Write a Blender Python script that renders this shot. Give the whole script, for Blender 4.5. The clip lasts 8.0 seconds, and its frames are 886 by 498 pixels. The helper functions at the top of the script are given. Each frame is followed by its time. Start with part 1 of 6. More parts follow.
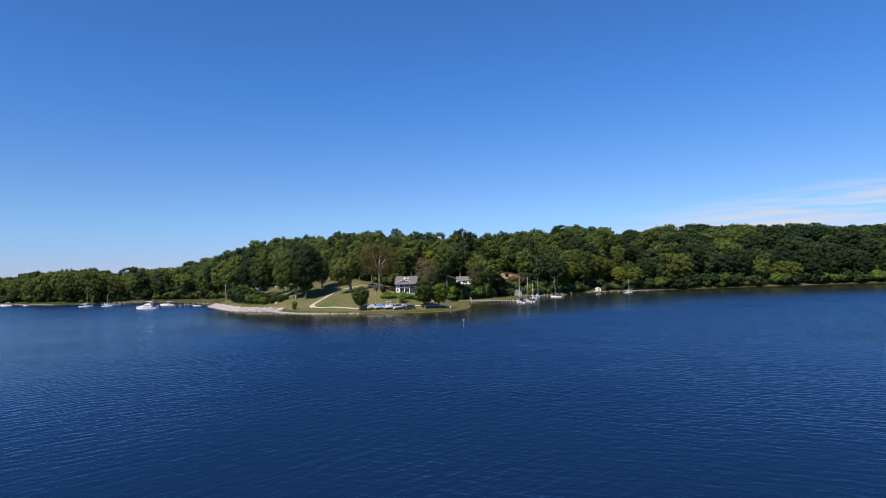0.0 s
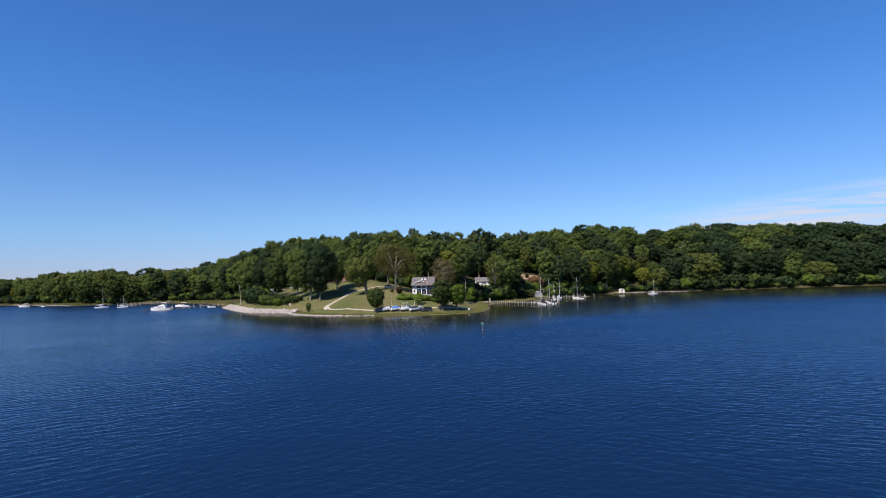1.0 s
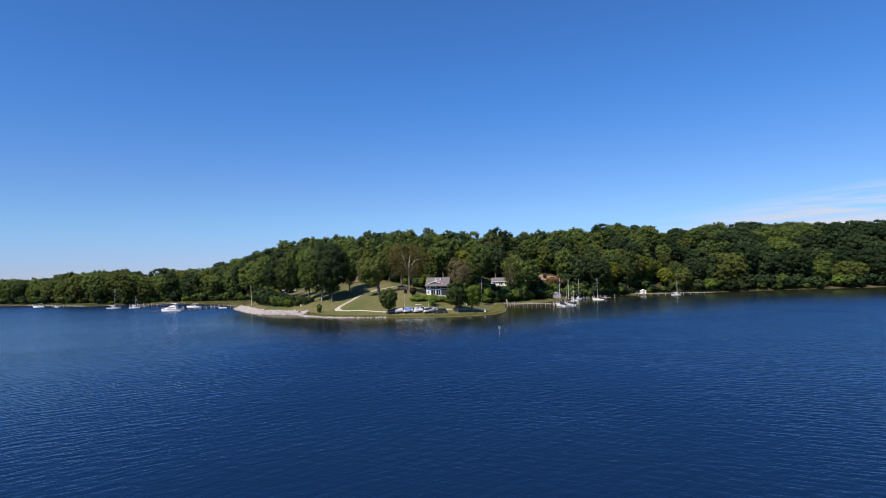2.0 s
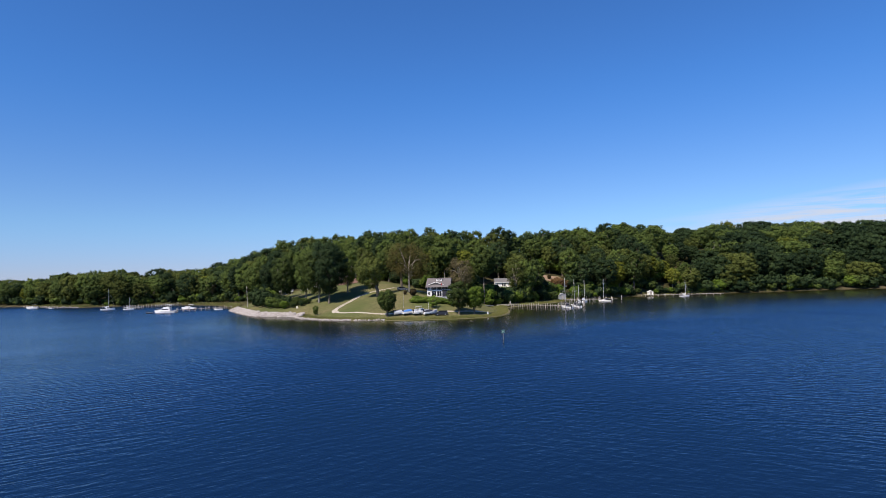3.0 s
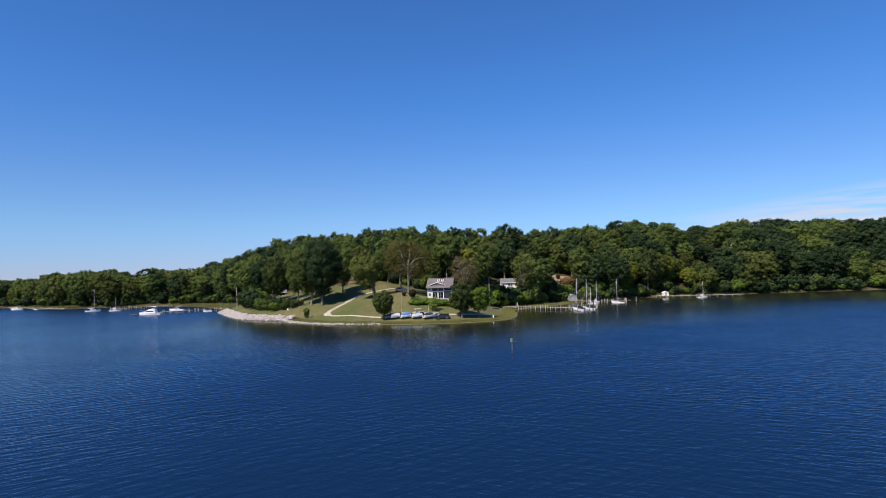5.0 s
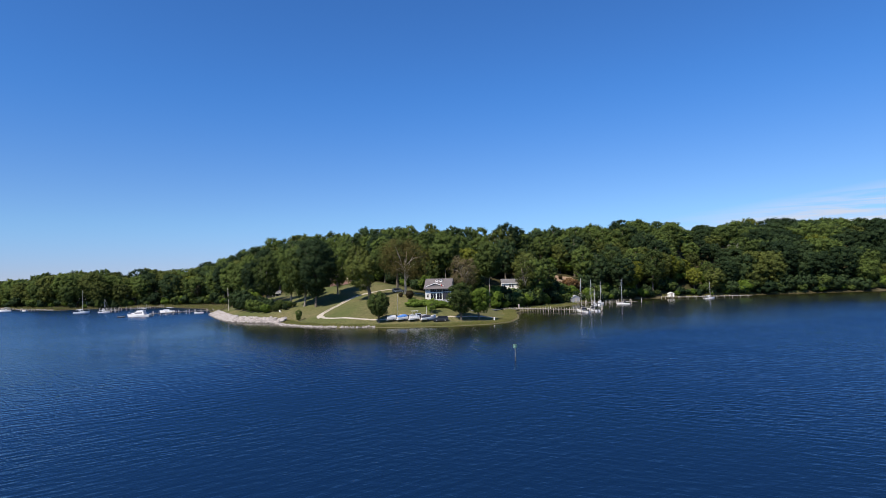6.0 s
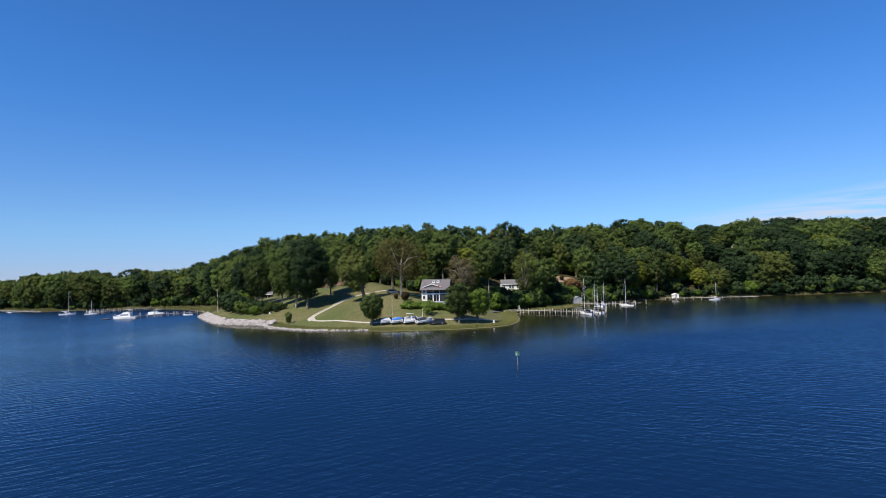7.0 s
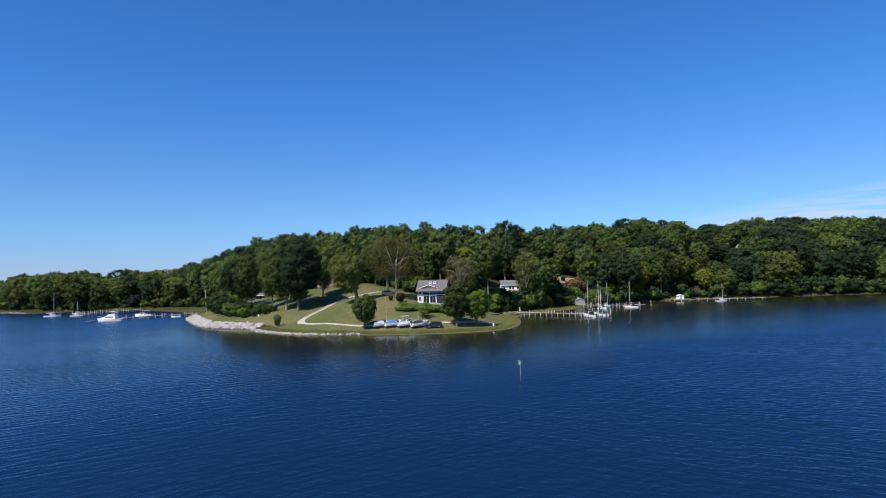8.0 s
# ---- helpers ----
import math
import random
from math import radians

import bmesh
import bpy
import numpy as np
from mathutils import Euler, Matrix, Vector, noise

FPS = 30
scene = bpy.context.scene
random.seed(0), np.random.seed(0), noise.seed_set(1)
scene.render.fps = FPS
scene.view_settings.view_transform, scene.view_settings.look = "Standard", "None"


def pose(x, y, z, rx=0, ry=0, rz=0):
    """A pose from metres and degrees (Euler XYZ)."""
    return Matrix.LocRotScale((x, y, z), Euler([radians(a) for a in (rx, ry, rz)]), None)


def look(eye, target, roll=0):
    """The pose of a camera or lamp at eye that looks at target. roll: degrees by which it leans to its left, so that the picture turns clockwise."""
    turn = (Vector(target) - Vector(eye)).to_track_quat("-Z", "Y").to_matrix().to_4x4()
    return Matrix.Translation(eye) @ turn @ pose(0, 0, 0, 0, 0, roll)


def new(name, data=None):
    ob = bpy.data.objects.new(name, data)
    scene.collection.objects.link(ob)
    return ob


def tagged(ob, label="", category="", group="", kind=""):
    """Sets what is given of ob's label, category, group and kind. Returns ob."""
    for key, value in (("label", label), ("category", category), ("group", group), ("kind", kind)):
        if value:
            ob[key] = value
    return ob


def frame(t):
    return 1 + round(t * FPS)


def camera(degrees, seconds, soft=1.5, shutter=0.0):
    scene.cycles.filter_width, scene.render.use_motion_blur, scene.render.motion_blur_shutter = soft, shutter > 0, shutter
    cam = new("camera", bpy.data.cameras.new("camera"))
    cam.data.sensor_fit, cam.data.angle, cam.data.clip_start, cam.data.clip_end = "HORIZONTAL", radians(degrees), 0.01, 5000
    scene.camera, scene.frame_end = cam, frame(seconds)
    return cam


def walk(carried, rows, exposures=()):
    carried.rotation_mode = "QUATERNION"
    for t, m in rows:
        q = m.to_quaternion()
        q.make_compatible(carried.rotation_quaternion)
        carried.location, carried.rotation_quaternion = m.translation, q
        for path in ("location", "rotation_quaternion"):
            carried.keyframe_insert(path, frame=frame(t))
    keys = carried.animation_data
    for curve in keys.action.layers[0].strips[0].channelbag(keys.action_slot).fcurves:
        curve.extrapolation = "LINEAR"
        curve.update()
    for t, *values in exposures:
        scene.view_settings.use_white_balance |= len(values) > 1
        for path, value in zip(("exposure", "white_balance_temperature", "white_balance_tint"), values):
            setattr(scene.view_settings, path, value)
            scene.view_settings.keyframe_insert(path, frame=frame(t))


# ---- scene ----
# ---------------------------------------------------------------- camera
cam = camera(73.6, 8.0, soft=0.8)
PATH = [
    (0, (1.919, -0.197, 15.747), (1.908, 1.801, 15.826), -1.4),
    (0.5, (2.02, 4.278, 15.738), (1.978, 6.276, 15.82), -1.4),
    (1, (2.116, 8.759, 15.729), (2.042, 10.756, 15.812), -1.4),
    (1.5, (2.199, 13.258, 15.717), (2.091, 15.253, 15.801), -1.4),
    (3, (2.364, 26.864, 15.647), (2.226, 28.857, 15.735), -1.4),
    (3.5, (2.376, 31.468, 15.634), (2.237, 33.461, 15.722), -1.4),
    (4, (2.34, 36.137, 15.62), (2.189, 38.13, 15.708), -1.4),
    (4.5, (2.267, 40.861, 15.602), (2.113, 42.853, 15.69), -1.4),
    (6, (1.974, 55.153, 15.48), (1.82, 57.145, 15.57), -1.4),
    (6.5, (1.883, 59.942, 15.458), (1.731, 61.935, 15.55), -1.4),
    (7, (1.804, 64.755, 15.439), (1.654, 66.748, 15.531), -1.4),
    (7.5, (1.741, 69.579, 15.422), (1.592, 71.572, 15.514), -1.4),
    (8, (1.68, 74.404, 15.411), (1.534, 76.396, 15.505), -1.4),
]
walk(cam, [(t, look(eye, target, roll)) for t, eye, target, roll in PATH],
     exposures=[(0.0, 0.35, 6950, 16), (4.0, 0.35, 7000, 16), (6.5, 0.35, 6800, 13), (8.0, 0.35, 6500, 10)])

# ---------------------------------------------------------------- light
SUN_FROM = Vector((-0.48, -0.66, 1.0)).normalized()
world = bpy.data.worlds.new("sky")
scene.world = world
world.use_nodes = True
wt = world.node_tree
wt.nodes.clear()


def wnode(kind, **inputs):
    n = wt.nodes.new(kind)
    for key, value in inputs.items():
        n.inputs[key].default_value = value
    return n


sky = wnode("ShaderNodeTexSky")
sky.sky_type = "NISHITA"
sky.sun_disc = False
sky.sun_elevation = math.asin(SUN_FROM.z)
sky.sun_rotation = math.atan2(SUN_FROM.x, SUN_FROM.y)
sky.altitude = 0
sky.air_density = 1.0
sky.dust_density = 0.0
sky.ozone_density = 3.0
tint = wnode("ShaderNodeMix")
tint.data_type, tint.blend_type = "RGBA", "MULTIPLY"
tint.inputs["Factor"].default_value = 1.0
tint.inputs["B"].default_value = (0.0720, 0.1068, 0.1656, 1)
wt.links.new(sky.outputs[0], tint.inputs["A"])
air = wnode("ShaderNodeTexCoord")
air_axes = wnode("ShaderNodeSeparateXYZ")
wt.links.new(air.outputs["Generated"], air_axes.inputs[0])
deepen = wnode("ShaderNodeValToRGB")
deepen.color_ramp.interpolation = "EASE"
deepen.color_ramp.elements.new(0.10)
for stop, at, colour in zip(deepen.color_ramp.elements, (0.0, 0.10, 0.32), ((0.93, 0.85, 1.03), (0.99, 1.04, 1.01), (0.68, 1.09, 1.16))):
    stop.position = at
    stop.color = (colour[0] / 1.2, colour[1] / 1.2, colour[2] / 1.2, 1)
wt.links.new(air_axes.outputs["Z"], deepen.inputs[0])
hazed = wnode("ShaderNodeMix")
hazed.data_type, hazed.blend_type = "RGBA", "MULTIPLY"
hazed.inputs["Factor"].default_value = 1.0
wt.links.new(tint.outputs["Result"], hazed.inputs["A"])
wt.links.new(deepen.outputs["Color"], hazed.inputs["B"])
grade = wnode("ShaderNodeGamma", Gamma=1.04)
wt.links.new(hazed.outputs["Result"], grade.inputs["Color"])
# thin cirrus low over the right-hand hills
geo_in = wnode("ShaderNodeTexCoord")
stretch = wnode("ShaderNodeMapping")
stretch.inputs["Scale"].default_value = (3.0, 3.0, 60.0)
stretch.inputs["Rotation"].default_value = (0.0, 0.10, 0.0)
wt.links.new(geo_in.outputs["Generated"], stretch.inputs["Vector"])
wisp = wnode("ShaderNodeTexNoise", Scale=1.6, Detail=7.0, Roughness=0.62, Distortion=0.4)
wt.links.new(stretch.outputs[0], wisp.inputs["Vector"])
wisp_edge = wnode("ShaderNodeMapRange")
wisp_edge.inputs["From Min"].default_value = 0.40
wisp_edge.inputs["From Max"].default_value = 0.60
wt.links.new(wisp.outputs[0], wisp_edge.inputs["Value"])
axes = wnode("ShaderNodeSeparateXYZ")
wt.links.new(geo_in.outputs["Generated"], axes.inputs[0])
slant = wnode("ShaderNodeMath")
slant.operation = "MULTIPLY_ADD"
slant.inputs[1].default_value, slant.inputs[2].default_value = 0.13, 0.040
wt.links.new(axes.outputs["X"], slant.inputs[0])
under = wnode("ShaderNodeMath")
under.operation = "SUBTRACT"
wt.links.new(slant.outputs[0], under.inputs[0])
wt.links.new(axes.outputs["Z"], under.inputs[1])
low = wnode("ShaderNodeMapRange")
low.inputs["From Min"].default_value = -0.008
low.inputs["From Max"].default_value = 0.030
wt.links.new(under.outputs[0], low.inputs["Value"])
east = wnode("ShaderNodeMapRange")
east.inputs["From Min"].default_value = 0.16
east.inputs["From Max"].default_value = 0.42
wt.links.new(axes.outputs["X"], east.inputs["Value"])
both = wnode("ShaderNodeMath")
both.operation = "MULTIPLY"
wt.links.new(low.outputs[0], both.inputs[0])
wt.links.new(east.outputs[0], both.inputs[1])
cover = wnode("ShaderNodeMath")
cover.operation = "MULTIPLY"
wt.links.new(both.outputs[0], cover.inputs[0])
wt.links.new(wisp_edge.outputs[0], cover.inputs[1])
clouded = wnode("ShaderNodeMix")
clouded.data_type = "RGBA"
clouded.inputs["B"].default_value = (0.62, 0.72, 0.88, 1)
wt.links.new(cover.outputs[0], clouded.inputs["Factor"])
wt.links.new(grade.outputs[0], clouded.inputs["A"])
back = wnode("ShaderNodeBackground", Strength=0.76)
wt.links.new(clouded.outputs["Result"], back.inputs["Color"])
wout = wnode("ShaderNodeOutputWorld")
wt.links.new(back.outputs[0], wout.inputs["Surface"])

sun = new("sun", bpy.data.lights.new("sun", "SUN"))
sun.data.energy, sun.data.angle, sun.data.color = 5.0, radians(0.53), (1.0, 0.94, 0.83)
sun.matrix_world = look(SUN_FROM * 500, (0, 0, 0))


# ---------------------------------------------------------------- materials
def material(name, colour, rough=0.7, other=None, grain=8.0, blotch=0.6, bump=0.15, metal=0.0, by_object=0.0, by_island=0.0, spec=0.4):
    """Two colours mixed by coarse and fine noise, with the fine noise as relief."""
    m = bpy.data.materials.new(name)
    m.use_nodes = True
    nt = m.node_tree
    shader = nt.nodes["Principled BSDF"]
    shader.inputs["Roughness"].default_value = rough
    shader.inputs["Metallic"].default_value = metal
    shader.inputs["Specular IOR Level"].default_value = spec
    place = nt.nodes.new("ShaderNodeNewGeometry")
    fine, coarse = nt.nodes.new("ShaderNodeTexNoise"), nt.nodes.new("ShaderNodeTexNoise")
    for n, scale in ((fine, grain), (coarse, blotch)):
        n.inputs["Scale"].default_value = scale
        n.inputs["Detail"].default_value = 4.0
        nt.links.new(place.outputs["Position"], n.inputs["Vector"])
    add = nt.nodes.new("ShaderNodeMath")
    add.operation = "ADD"
    nt.links.new(fine.outputs[0], add.inputs[0])
    nt.links.new(coarse.outputs[0], add.inputs[1])
    last = add
    for amount, kind, socket in ((by_object, "ShaderNodeObjectInfo", "Random"), (by_island, "ShaderNodeNewGeometry", "Random Per Island")):
        if amount:
            src = nt.nodes.new(kind)
            more = nt.nodes.new("ShaderNodeMath")
            more.operation = "MULTIPLY_ADD"
            more.inputs[1].default_value = amount
            nt.links.new(src.outputs[socket], more.inputs[0])
            nt.links.new(last.outputs[0], more.inputs[2])
            last = more
    extra = by_object + by_island
    spread = nt.nodes.new("ShaderNodeMapRange")
    spread.inputs["From Min"].default_value = 0.7 + 0.25 * extra
    spread.inputs["From Max"].default_value = 1.3 + 0.75 * extra
    nt.links.new(last.outputs[0], spread.inputs["Value"])
    mix = nt.nodes.new("ShaderNodeMix")
    mix.data_type = "RGBA"
    mix.inputs["A"].default_value = (*colour, 1)
    mix.inputs["B"].default_value = (*(other or tuple(c * 0.75 for c in colour)), 1)
    nt.links.new(spread.outputs[0], mix.inputs["Factor"])
    nt.links.new(mix.outputs["Result"], shader.inputs["Base Color"])
    if bump:
        b = nt.nodes.new("ShaderNodeBump")
        b.inputs["Strength"].default_value = bump
        b.inputs["Distance"].default_value = 0.05
        nt.links.new(fine.outputs[0], b.inputs["Height"])
        nt.links.new(b.outputs[0], shader.inputs["Normal"])
    return m


def leaf_material(name, dark, light, glow=0.3):
    """Leaves: colour by leaf, by tree and by patches of wood; part of the light comes through."""
    m = bpy.data.materials.new(name)
    m.use_nodes = True
    nt = m.node_tree
    nt.nodes.clear()
    place = nt.nodes.new("ShaderNodeNewGeometry")
    info = nt.nodes.new("ShaderNodeObjectInfo")
    patch, fleck = nt.nodes.new("ShaderNodeTexNoise"), nt.nodes.new("ShaderNodeTexNoise")
    for n, scale in ((patch, 0.06), (fleck, 0.55)):
        n.inputs["Scale"].default_value = scale
        n.inputs["Detail"].default_value = 3.0
        nt.links.new(place.outputs["Position"], n.inputs["Vector"])
    tone = nt.nodes.new("ShaderNodeAttribute")
    tone.attribute_name = "tone"
    tree = nt.nodes.new("ShaderNodeMath")
    nt.links.new(info.outputs["Random"], tree.inputs[0])
    nt.links.new(tone.outputs["Fac"], tree.inputs[1])
    wrap = nt.nodes.new("ShaderNodeMath")
    wrap.operation = "FRACT"
    nt.links.new(tree.outputs[0], wrap.inputs[0])
    total = None
    for socket, amount in ((place.outputs["Random Per Island"], 0.24), (wrap.outputs[0], 0.62), (patch.outputs[0], 0.7), (fleck.outputs[0], 0.7)):
        n = nt.nodes.new("ShaderNodeMath")
        n.operation = "MULTIPLY_ADD"
        n.inputs[1].default_value = amount
        n.inputs[2].default_value = -0.70 if total is None else 0.0
        nt.links.new(socket, n.inputs[0])
        if total is not None:
            nt.links.new(total.outputs[0], n.inputs[2])
        total = n
    total.use_clamp = True
    mix = nt.nodes.new("ShaderNodeMix")
    mix.data_type = "RGBA"
    mix.inputs["A"].default_value = (*dark, 1)
    mix.inputs["B"].default_value = (*light, 1)
    nt.links.new(total.outputs[0], mix.inputs["Factor"])
    face = nt.nodes.new("ShaderNodeBsdfPrincipled")
    face.inputs["Roughness"].default_value = 0.7
    face.inputs["Specular IOR Level"].default_value = 0.08
    nt.links.new(mix.outputs["Result"], face.inputs["Base Color"])
    lit = nt.nodes.new("ShaderNodeBsdfTranslucent")
    nt.links.new(mix.outputs["Result"], lit.inputs["Color"])
    blend = nt.nodes.new("ShaderNodeMixShader")
    blend.inputs[0].default_value = glow
    nt.links.new(face.outputs[0], blend.inputs[1])
    nt.links.new(lit.outputs[0], blend.inputs[2])
    out = nt.nodes.new("ShaderNodeOutputMaterial")
    nt.links.new(blend.outputs[0], out.inputs["Surface"])
    return m


LEAF = {
    "green": leaf_material("leaf_green", (0.038, 0.059, 0.018), (0.125, 0.178, 0.043)),
    "fresh": leaf_material("leaf_fresh", (0.0627, 0.108, 0.0171), (0.1573, 0.2398, 0.0399), 0.4),
    "deep": leaf_material("leaf_deep", (0.018, 0.036, 0.016), (0.054, 0.089, 0.034)),
    "lime": leaf_material("leaf_lime", (0.0684, 0.0864, 0.0114), (0.2143, 0.2376, 0.038)),
    "olive": leaf_material("leaf_olive", (0.048, 0.064, 0.017), (0.136, 0.166, 0.042)),
    "bright": leaf_material("leaf_bright", (0.0912, 0.1458, 0.0266), (0.2052, 0.297, 0.0551), 0.35),
    "rust": leaf_material("leaf_rust", (0.0912, 0.054, 0.0247), (0.228, 0.1382, 0.0665)),
    "dusk": leaf_material("leaf_dusk", (0.0296, 0.0281, 0.0142), (0.0912, 0.067, 0.0342)),
    "bronze": leaf_material("leaf_bronze", (0.0661, 0.0605, 0.0181), (0.1915, 0.1534, 0.0513)),
    "dry": leaf_material("leaf_dry", (0.0844, 0.0756, 0.0361), (0.2052, 0.1728, 0.0931)),
}
BARK = material("bark", (0.10, 0.080, 0.060), 0.9, (0.16, 0.14, 0.11), 6, 0.8, 0.4)
PALE_BARK = material("pale_bark", (0.33, 0.30, 0.25), 0.85, (0.17, 0.15, 0.12), 3, 0.7, 0.3)


def ground_material():
    m = bpy.data.materials.new("ground")
    m.use_nodes = True
    nt = m.node_tree
    shader = nt.nodes["Principled BSDF"]
    shader.inputs["Roughness"].default_value = 0.95
    shader.inputs["Specular IOR Level"].default_value = 0.1
    place = nt.nodes.new("ShaderNodeNewGeometry")

    def noisy(scale, detail=4.0):
        n = nt.nodes.new("ShaderNodeTexNoise")
        n.inputs["Scale"].default_value = scale
        n.inputs["Detail"].default_value = detail
        nt.links.new(place.outputs["Position"], n.inputs["Vector"])
        return n

    def ramped(src, lo, hi):
        n = nt.nodes.new("ShaderNodeMapRange")
        n.inputs["From Min"].default_value, n.inputs["From Max"].default_value = lo, hi
        nt.links.new(src.outputs[0], n.inputs["Value"])
        return n

    def mixed(f, a, b):
        n = nt.nodes.new("ShaderNodeMix")
        n.data_type = "RGBA"
        nt.links.new(f.outputs[0], n.inputs["Factor"])
        for key, value in (("A", a), ("B", b)):
            if isinstance(value, tuple):
                n.inputs[key].default_value = (*value, 1)
            else:
                nt.links.new(value.outputs["Result"], n.inputs[key])
        return n

    dry = mixed(ramped(noisy(0.05), 0.37, 0.63), (0.088, 0.108, 0.036), (0.170, 0.147, 0.072))
    tuft = mixed(ramped(noisy(1.3, 6), 0.35, 0.75), dry, (0.072, 0.082, 0.030))
    litter = mixed(ramped(noisy(0.5), 0.35, 0.65), (0.030, 0.032, 0.014), (0.062, 0.050, 0.026))
    mask = nt.nodes.new("ShaderNodeAttribute")
    mask.attribute_name = "mown"
    soft = nt.nodes.new("ShaderNodeMath")
    soft.operation = "ADD"
    soft.use_clamp = True
    edge = ramped(noisy(0.4), 0.2, 0.8)
    edge.inputs["To Min"].default_value, edge.inputs["To Max"].default_value = -0.3, 0.3
    nt.links.new(mask.outputs["Fac"], soft.inputs[0])
    nt.links.new(edge.outputs[0], soft.inputs[1])
    sand = nt.nodes.new("ShaderNodeAttribute")
    sand.attribute_name = "strand"
    base = mixed(soft, litter, tuft)
    strand = nt.nodes.new("ShaderNodeMix")
    strand.data_type = "RGBA"
    strand.inputs["B"].default_value = (0.125, 0.105, 0.066, 1)
    nt.links.new(sand.outputs["Fac"], strand.inputs["Factor"])
    nt.links.new(base.outputs["Result"], strand.inputs["A"])
    nt.links.new(strand.outputs["Result"], shader.inputs["Base Color"])
    b = nt.nodes.new("ShaderNodeBump")
    b.inputs["Strength"].default_value = 0.6
    b.inputs["Distance"].default_value = 0.15
    nt.links.new(noisy(2.5, 6).outputs[0], b.inputs["Height"])
    nt.links.new(b.outputs[0], shader.inputs["Normal"])
    return m


def water_material():
    """Wind-blown water and the sheltered water under the banks, each with its own tip of the normals, blended along the
    edge of the wind.
    """
    m = bpy.data.materials.new("water")
    m.use_nodes = True
    nt = m.node_tree
    blown, sheltered = nt.nodes["Principled BSDF"], nt.nodes.new("ShaderNodeBsdfPrincipled")
    reads = {}
    for name in ("shoal_reflection", "chop", "normal_tip", "still", "ruffled"):
        reads[name] = nt.nodes.new("ShaderNodeAttribute")
        reads[name].attribute_name = name
    # by the banks, olive coloured in for the shallows and the trees' reflection
    for socket, deep, near_bank in (("Base Color", (0.0022, 0.0138, 0.0435), (0.017, 0.018, 0.005)), ("Specular Tint", (0.72, 0.88, 1.0), (0.96, 0.97, 0.66))):
        tone = nt.nodes.new("ShaderNodeMix")
        tone.data_type = "RGBA"
        tone.inputs["A"].default_value = (*deep, 1)
        tone.inputs["B"].default_value = (*near_bank, 1)
        nt.links.new(reads["shoal_reflection"].outputs["Fac"], tone.inputs["Factor"])
        for shader in (blown, sheltered):
            nt.links.new(tone.outputs["Result"], shader.inputs[socket])
    broken = nt.nodes.new("ShaderNodeMapRange")
    broken.inputs["To Min"].default_value, broken.inputs["To Max"].default_value = 0.18, 0.25
    nt.links.new(reads["ruffled"].outputs["Fac"], broken.inputs["Value"])
    nt.links.new(broken.outputs[0], blown.inputs["Roughness"])
    sheltered.inputs["Roughness"].default_value = 0.14
    place = nt.nodes.new("ShaderNodeNewGeometry")
    # patches of wind: the chop grows and fades over some tens of metres
    gust = nt.nodes.new("ShaderNodeTexNoise")
    gust.inputs["Scale"].default_value, gust.inputs["Detail"].default_value = 0.035, 3.0
    nt.links.new(place.outputs["Position"], gust.inputs["Vector"])
    spread = nt.nodes.new("ShaderNodeMapRange")
    spread.inputs["From Min"].default_value, spread.inputs["From Max"].default_value = 0.32, 0.68
    spread.inputs["To Min"].default_value, spread.inputs["To Max"].default_value = 0.55, 1.35
    nt.links.new(gust.outputs[0], spread.inputs["Value"])
    gusts = nt.nodes.new("ShaderNodeMath")
    gusts.operation = "MULTIPLY"
    nt.links.new(reads["chop"].outputs["Fac"], gusts.inputs[0])
    nt.links.new(spread.outputs[0], gusts.inputs[1])
    # one train of waves rules the open water by the point, the other the reach under the hill
    axes_in = nt.nodes.new("ShaderNodeSeparateXYZ")
    nt.links.new(place.outputs["Position"], axes_in.inputs[0])
    shares = []
    for left, right in ((1.15, 0.45), (0.5, 1.5)):
        share = nt.nodes.new("ShaderNodeMapRange")
        share.inputs["From Min"].default_value, share.inputs["From Max"].default_value = -70.0, 45.0
        share.inputs["To Min"].default_value, share.inputs["To Max"].default_value = left, right
        nt.links.new(axes_in.outputs["X"], share.inputs["Value"])
        scaled = nt.nodes.new("ShaderNodeMath")
        scaled.operation = "MULTIPLY"
        nt.links.new(gusts.outputs[0], scaled.inputs[0])
        nt.links.new(share.outputs[0], scaled.inputs[1])
        shares.append(scaled)
    shares += [gusts, gusts]
    last = None
    # wind waves in two trains, fine ripples across them, and broad cat's-paws
    for strength, (turn, squeeze, scale, detail, depth) in zip(shares, ((40, 0.36, 1.0, 2.6, 0.172), (-22, 0.40, 1.2, 2.4, 0.095), (25, 0.6, 4.4, 1.5, 0.013), (60, 0.7, 0.045, 2.0, 0.2))):
        sq = nt.nodes.new("ShaderNodeMapping")
        sq.vector_type = "TEXTURE"
        sq.inputs["Rotation"].default_value = (0, 0, radians(turn))
        sq.inputs["Scale"].default_value = (1 / squeeze, 1, 1)
        nt.links.new(place.outputs["Position"], sq.inputs["Vector"])
        n = nt.nodes.new("ShaderNodeTexNoise")
        n.inputs["Scale"].default_value, n.inputs["Detail"].default_value = scale, detail
        nt.links.new(sq.outputs[0], n.inputs["Vector"])
        b = nt.nodes.new("ShaderNodeBump")
        b.inputs["Distance"].default_value = depth
        nt.links.new(strength.outputs[0], b.inputs["Strength"])
        nt.links.new(n.outputs[0], b.inputs["Height"])
        if last:
            nt.links.new(last.outputs[0], b.inputs["Normal"])
        last = b
